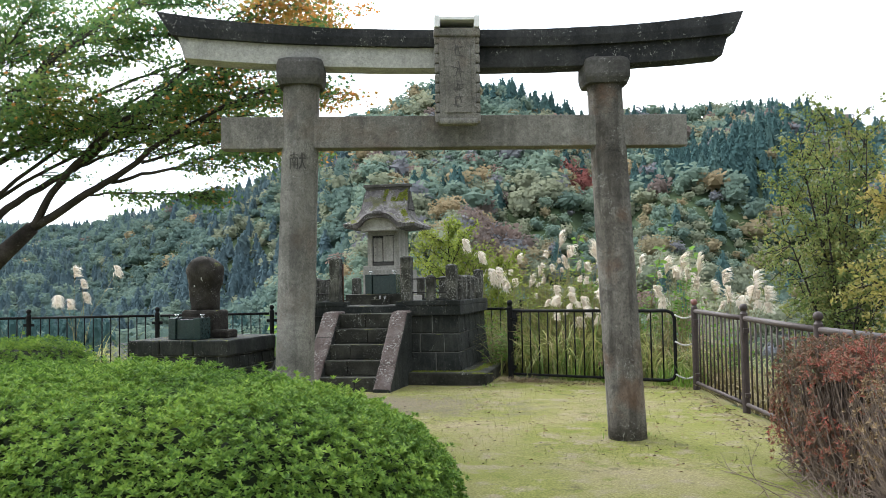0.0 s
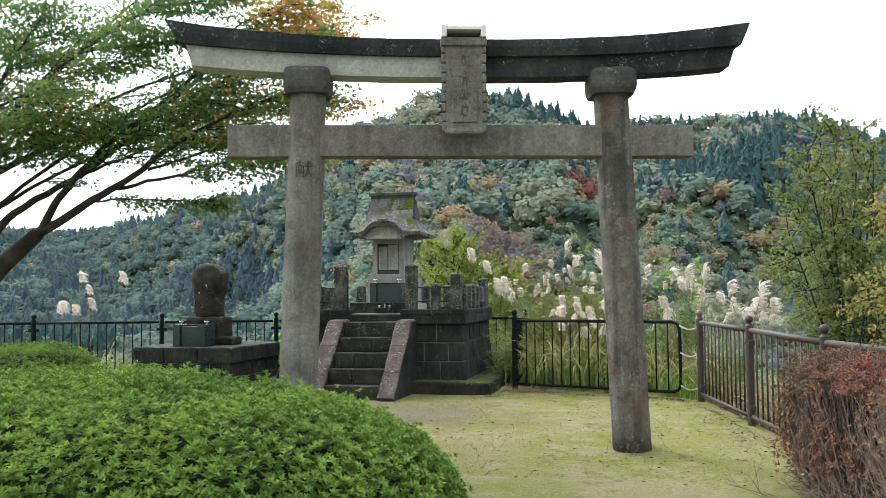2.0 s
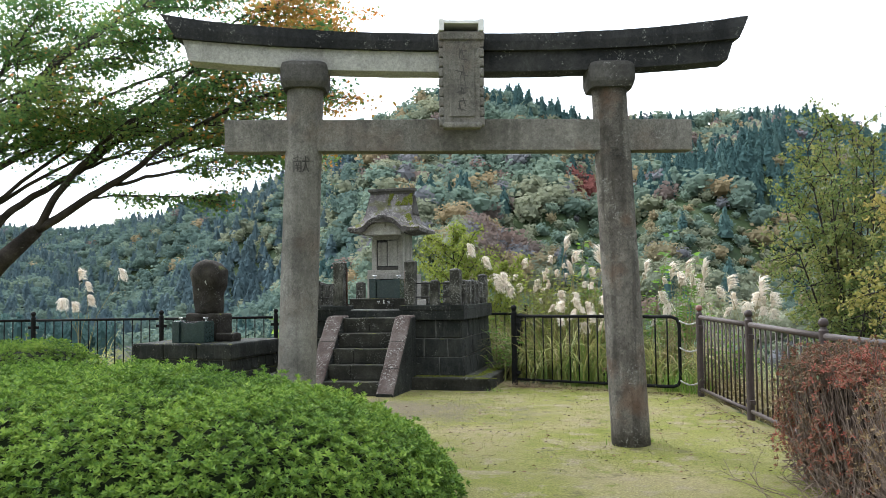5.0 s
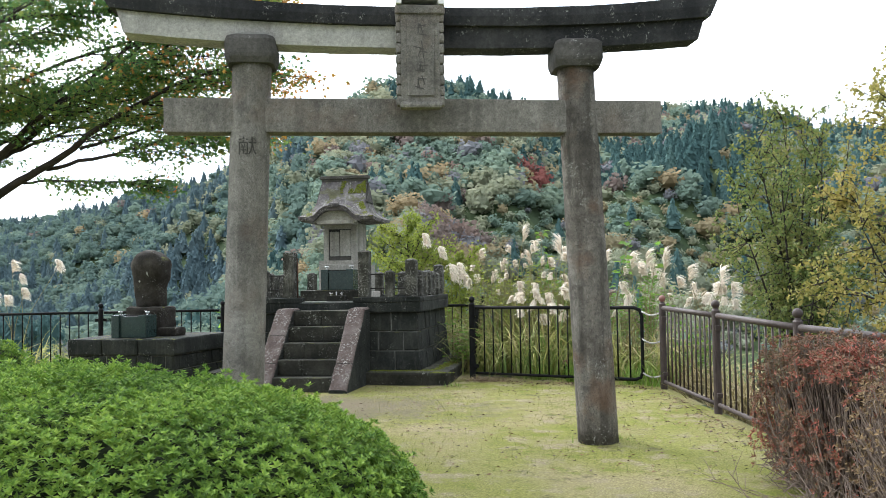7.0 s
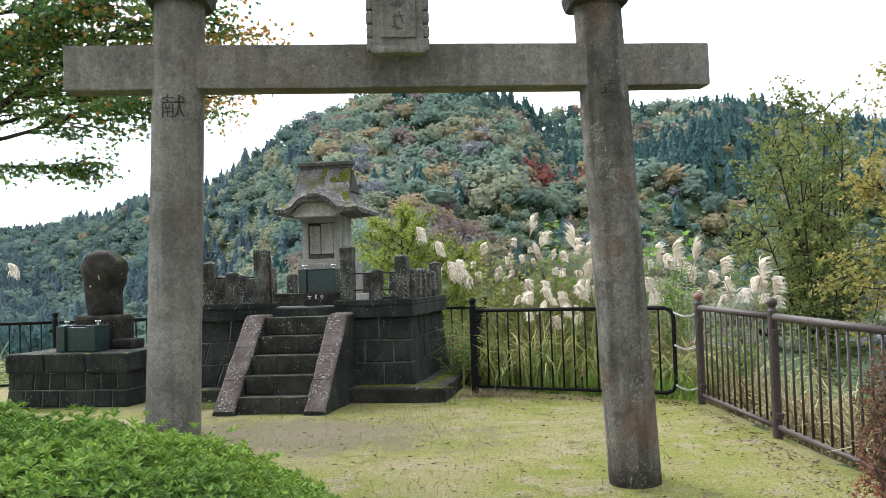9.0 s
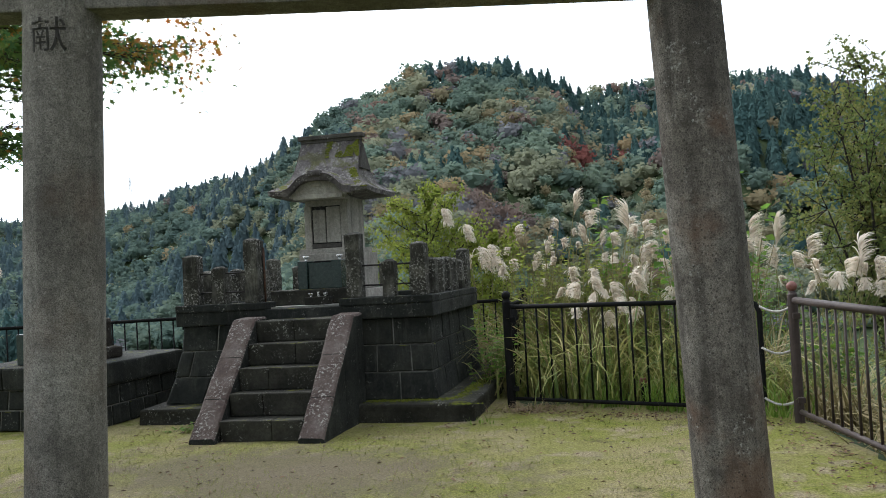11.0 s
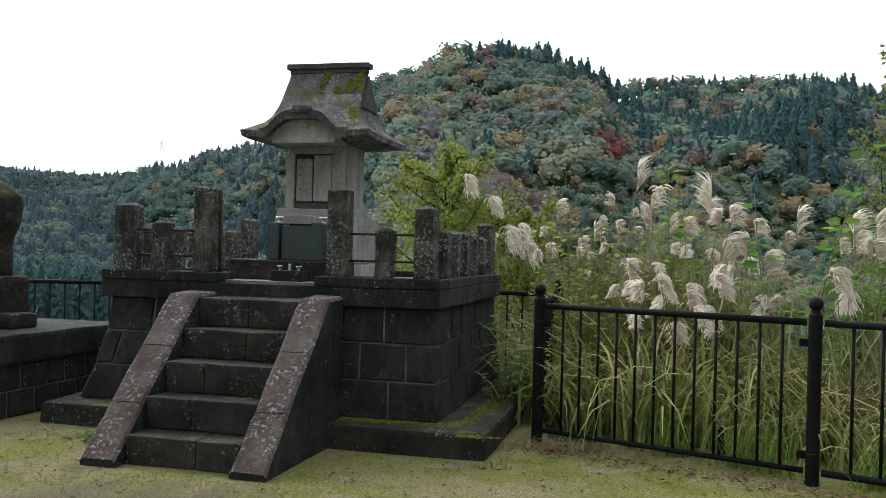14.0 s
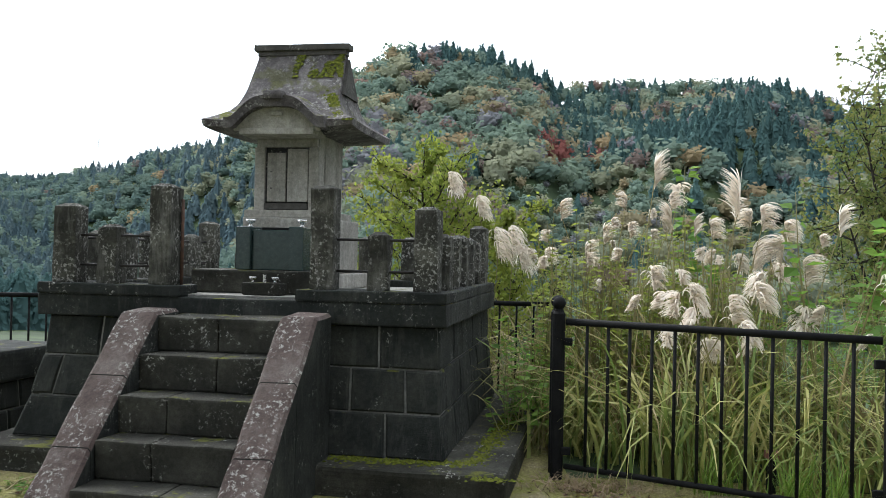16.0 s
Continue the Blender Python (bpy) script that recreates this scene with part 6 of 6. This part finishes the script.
weed_patch("small_weeds", -4.85, 11.9, 0.3, 0.12, 0.02, 0.07, 260, 0.035, M_WEED, "small green weeds at the foot of the steps")


def sapling(x, y, top, label):
    z = min(ground_height(x, y) - rise(y), 0.0)
    t = thing("sapling", x, y, z, 0, label, "sapling")
    for k in range(3):
        st, s = Soup(), Soup()
        tip = Vector(top) - Vector((x, y, z)) + rand_dir() * 0.25
        tip = tip * (1 - 0.13 * k)
        tip.x += rng.uniform(-0.35, 0.3)
        mid = tip * 0.5 + Vector((-0.12, 0, 0.1))
        pts = [Vector((0, 0, 0)).lerp(mid, q).lerp(mid.lerp(tip, q), q) for q in (0, 0.2, 0.4, 0.6, 0.8, 1.0)]
        st.tube(pts, [0.012, 0.01, 0.008, 0.006, 0.004, 0.002], 5)
        for j in range(34):
            q = 0.35 + 0.65 * rng.random()
            i = min(4, int(q * 5))
            c = pts[i].lerp(pts[i + 1], q * 5 - i)
            a = rng.uniform(0, 6.28)
            d = Vector((math.cos(a), math.sin(a), rng.uniform(-0.5, 0.5))).normalized()
            leaf_oval(s, c + d * 0.03, d, (Vector((0, -0.4, 1)) + rand_dir() * 0.6).normalized(), rng.uniform(0.07, 0.15), 0.42, 0.15)
        stem = st.put("stem", M_STEM, t, smooth=True)
        s.put("leaves", M_WEED, stem)["kind"] = "stuff"


sapling(0.0, 13.9, (0.15, 13.5, 2.35), "arching sapling with large round green leaves")
sapling(-0.8, 14.9, (-0.9, 14.8, 2.15), "thin sapling with round green leaves among the pampas")
sapling(0.6, 14.3, (0.75, 14.2, 2.1), "thin sapling with round green leaves among the pampas")


def build_small_things():
    t = thing("marker_stake", -0.62, 12.92, 0, 8, "short dark stake with a red cap among the grass", "stake")
    part("stake", box(0.05, 0.05, 0.24, (0, 0, 0.1), 0.006), M_BLACK, t)
    part("cap", box(0.075, 0.07, 0.05, (0, 0, 0.245), 0.01), M_BALL, t, "red cap")
    # turf, straw and fallen leaves
    s = Soup()
    for k in range(30000):
        x, y = rng.uniform(-6.2, 1.4), rng.uniform(7.2, 12.9)
        if x > 3.0 - 0.2 * y - 0.05 or (-5.85 < x < -2.1 and y > 12.15) or (-4.7 < x < -3.3 and y > 11.2) or y > 12.9 - 0.34 * (x + 1.95) and x > -1.95 or x < -5.7 and y > 11.6:
            continue
        g = noise.noise(Vector((x * 1.3, y * 1.3, 5)))
        if g < rng.uniform(-0.5, 0.35):
            continue
        a = rng.uniform(0, 6.28)
        d = Vector((math.cos(a), math.sin(a), 0))
        b = Vector((x, y, ground_height(x, y) - 0.002))
        h = rng.uniform(0.008, 0.024)
        e = Vector((-d.y, d.x, 0)) * 0.0035
        s.add([b - e, b + e, b + d * h * 0.8 + Vector((0, 0, h))], [(0, 1, 2)])
    tagged(s.put("turf", M_GRASS), "short tufts of grass on the lawn", "grass", kind="stuff")
    s = Soup()
    for k in range(2600):
        if k < 1700:
            x, y = rng.uniform(-5.5, 1.2), rng.uniform(7.0, 12.6)
        else:
            q = rng.random()
            x, y = (0.55 + 0.8 * q - abs(rng.gauss(0, 0.22)), 12.0 - 4.0 * q) if k < 2150 else (-1.9 + 2.3 * q, 12.75 - 0.75 * q - abs(rng.gauss(0, 0.12)))
        if (-5.85 < x < -2.1 and y > 12.15) or (-4.7 < x < -3.3 and y > 11.15):
            continue
        a = rng.uniform(0, 6.28)
        leaf_oval(s, Vector((x, y, ground_height(x, y) + rng.uniform(0.006, 0.016))), Vector((math.cos(a), math.sin(a), rng.uniform(-0.1, 0.25))).normalized(), (Vector((0, 0, 1)) + rand_dir() * 0.4).normalized(), rng.uniform(0.014, 0.046), 0.3, 0.4)
    tagged(s.put("fallen_leaves", M_FALLEN), "scattered brown fallen leaves on the lawn", "leaves", kind="stuff")
    s = Soup()
    for k in range(420):
        b = Vector((-1.75 + rng.gauss(0, 0.22), 12.75 + rng.gauss(0, 0.09), rise(12.75)))
        blade(s, b, rng.uniform(0, 6.28), rng.uniform(0.06, 0.2), rng.uniform(0.5, 1.3), 0.003, 1.0)
    tagged(s.put("dead_straw", M_STRAW), "heap of dead straw at the railing's foot", "straw", kind="stuff")
    for x, y, n in ((-0.95, 12.78, 70), (-0.55, 12.6, 80), (-0.3, 12.5, 60), (0.3, 12.35, 90), (0.55, 12.15, 60), (-2.15, 12.1, 14), (-0.35, 8.5, 22), (-0.05, 8.65, 20)):
        s = Soup()
        for k in range(n):
            blade(s, Vector((rng.gauss(0, 0.08), rng.gauss(0, 0.05), 0)), rng.uniform(0, 6.28), rng.uniform(0.15, 0.45) if n > 30 else rng.uniform(0.03, 0.09), rng.uniform(0.05, 0.5), 0.005, rng.uniform(0.3, 1.2))
        t = thing("grass_tuft", x, y, 0, 0, "fresh bright green grass tuft", "grass", "grass tufts")
        s.put("foliage", M_FRESH, t)["kind"] = "stuff"


build_small_things()
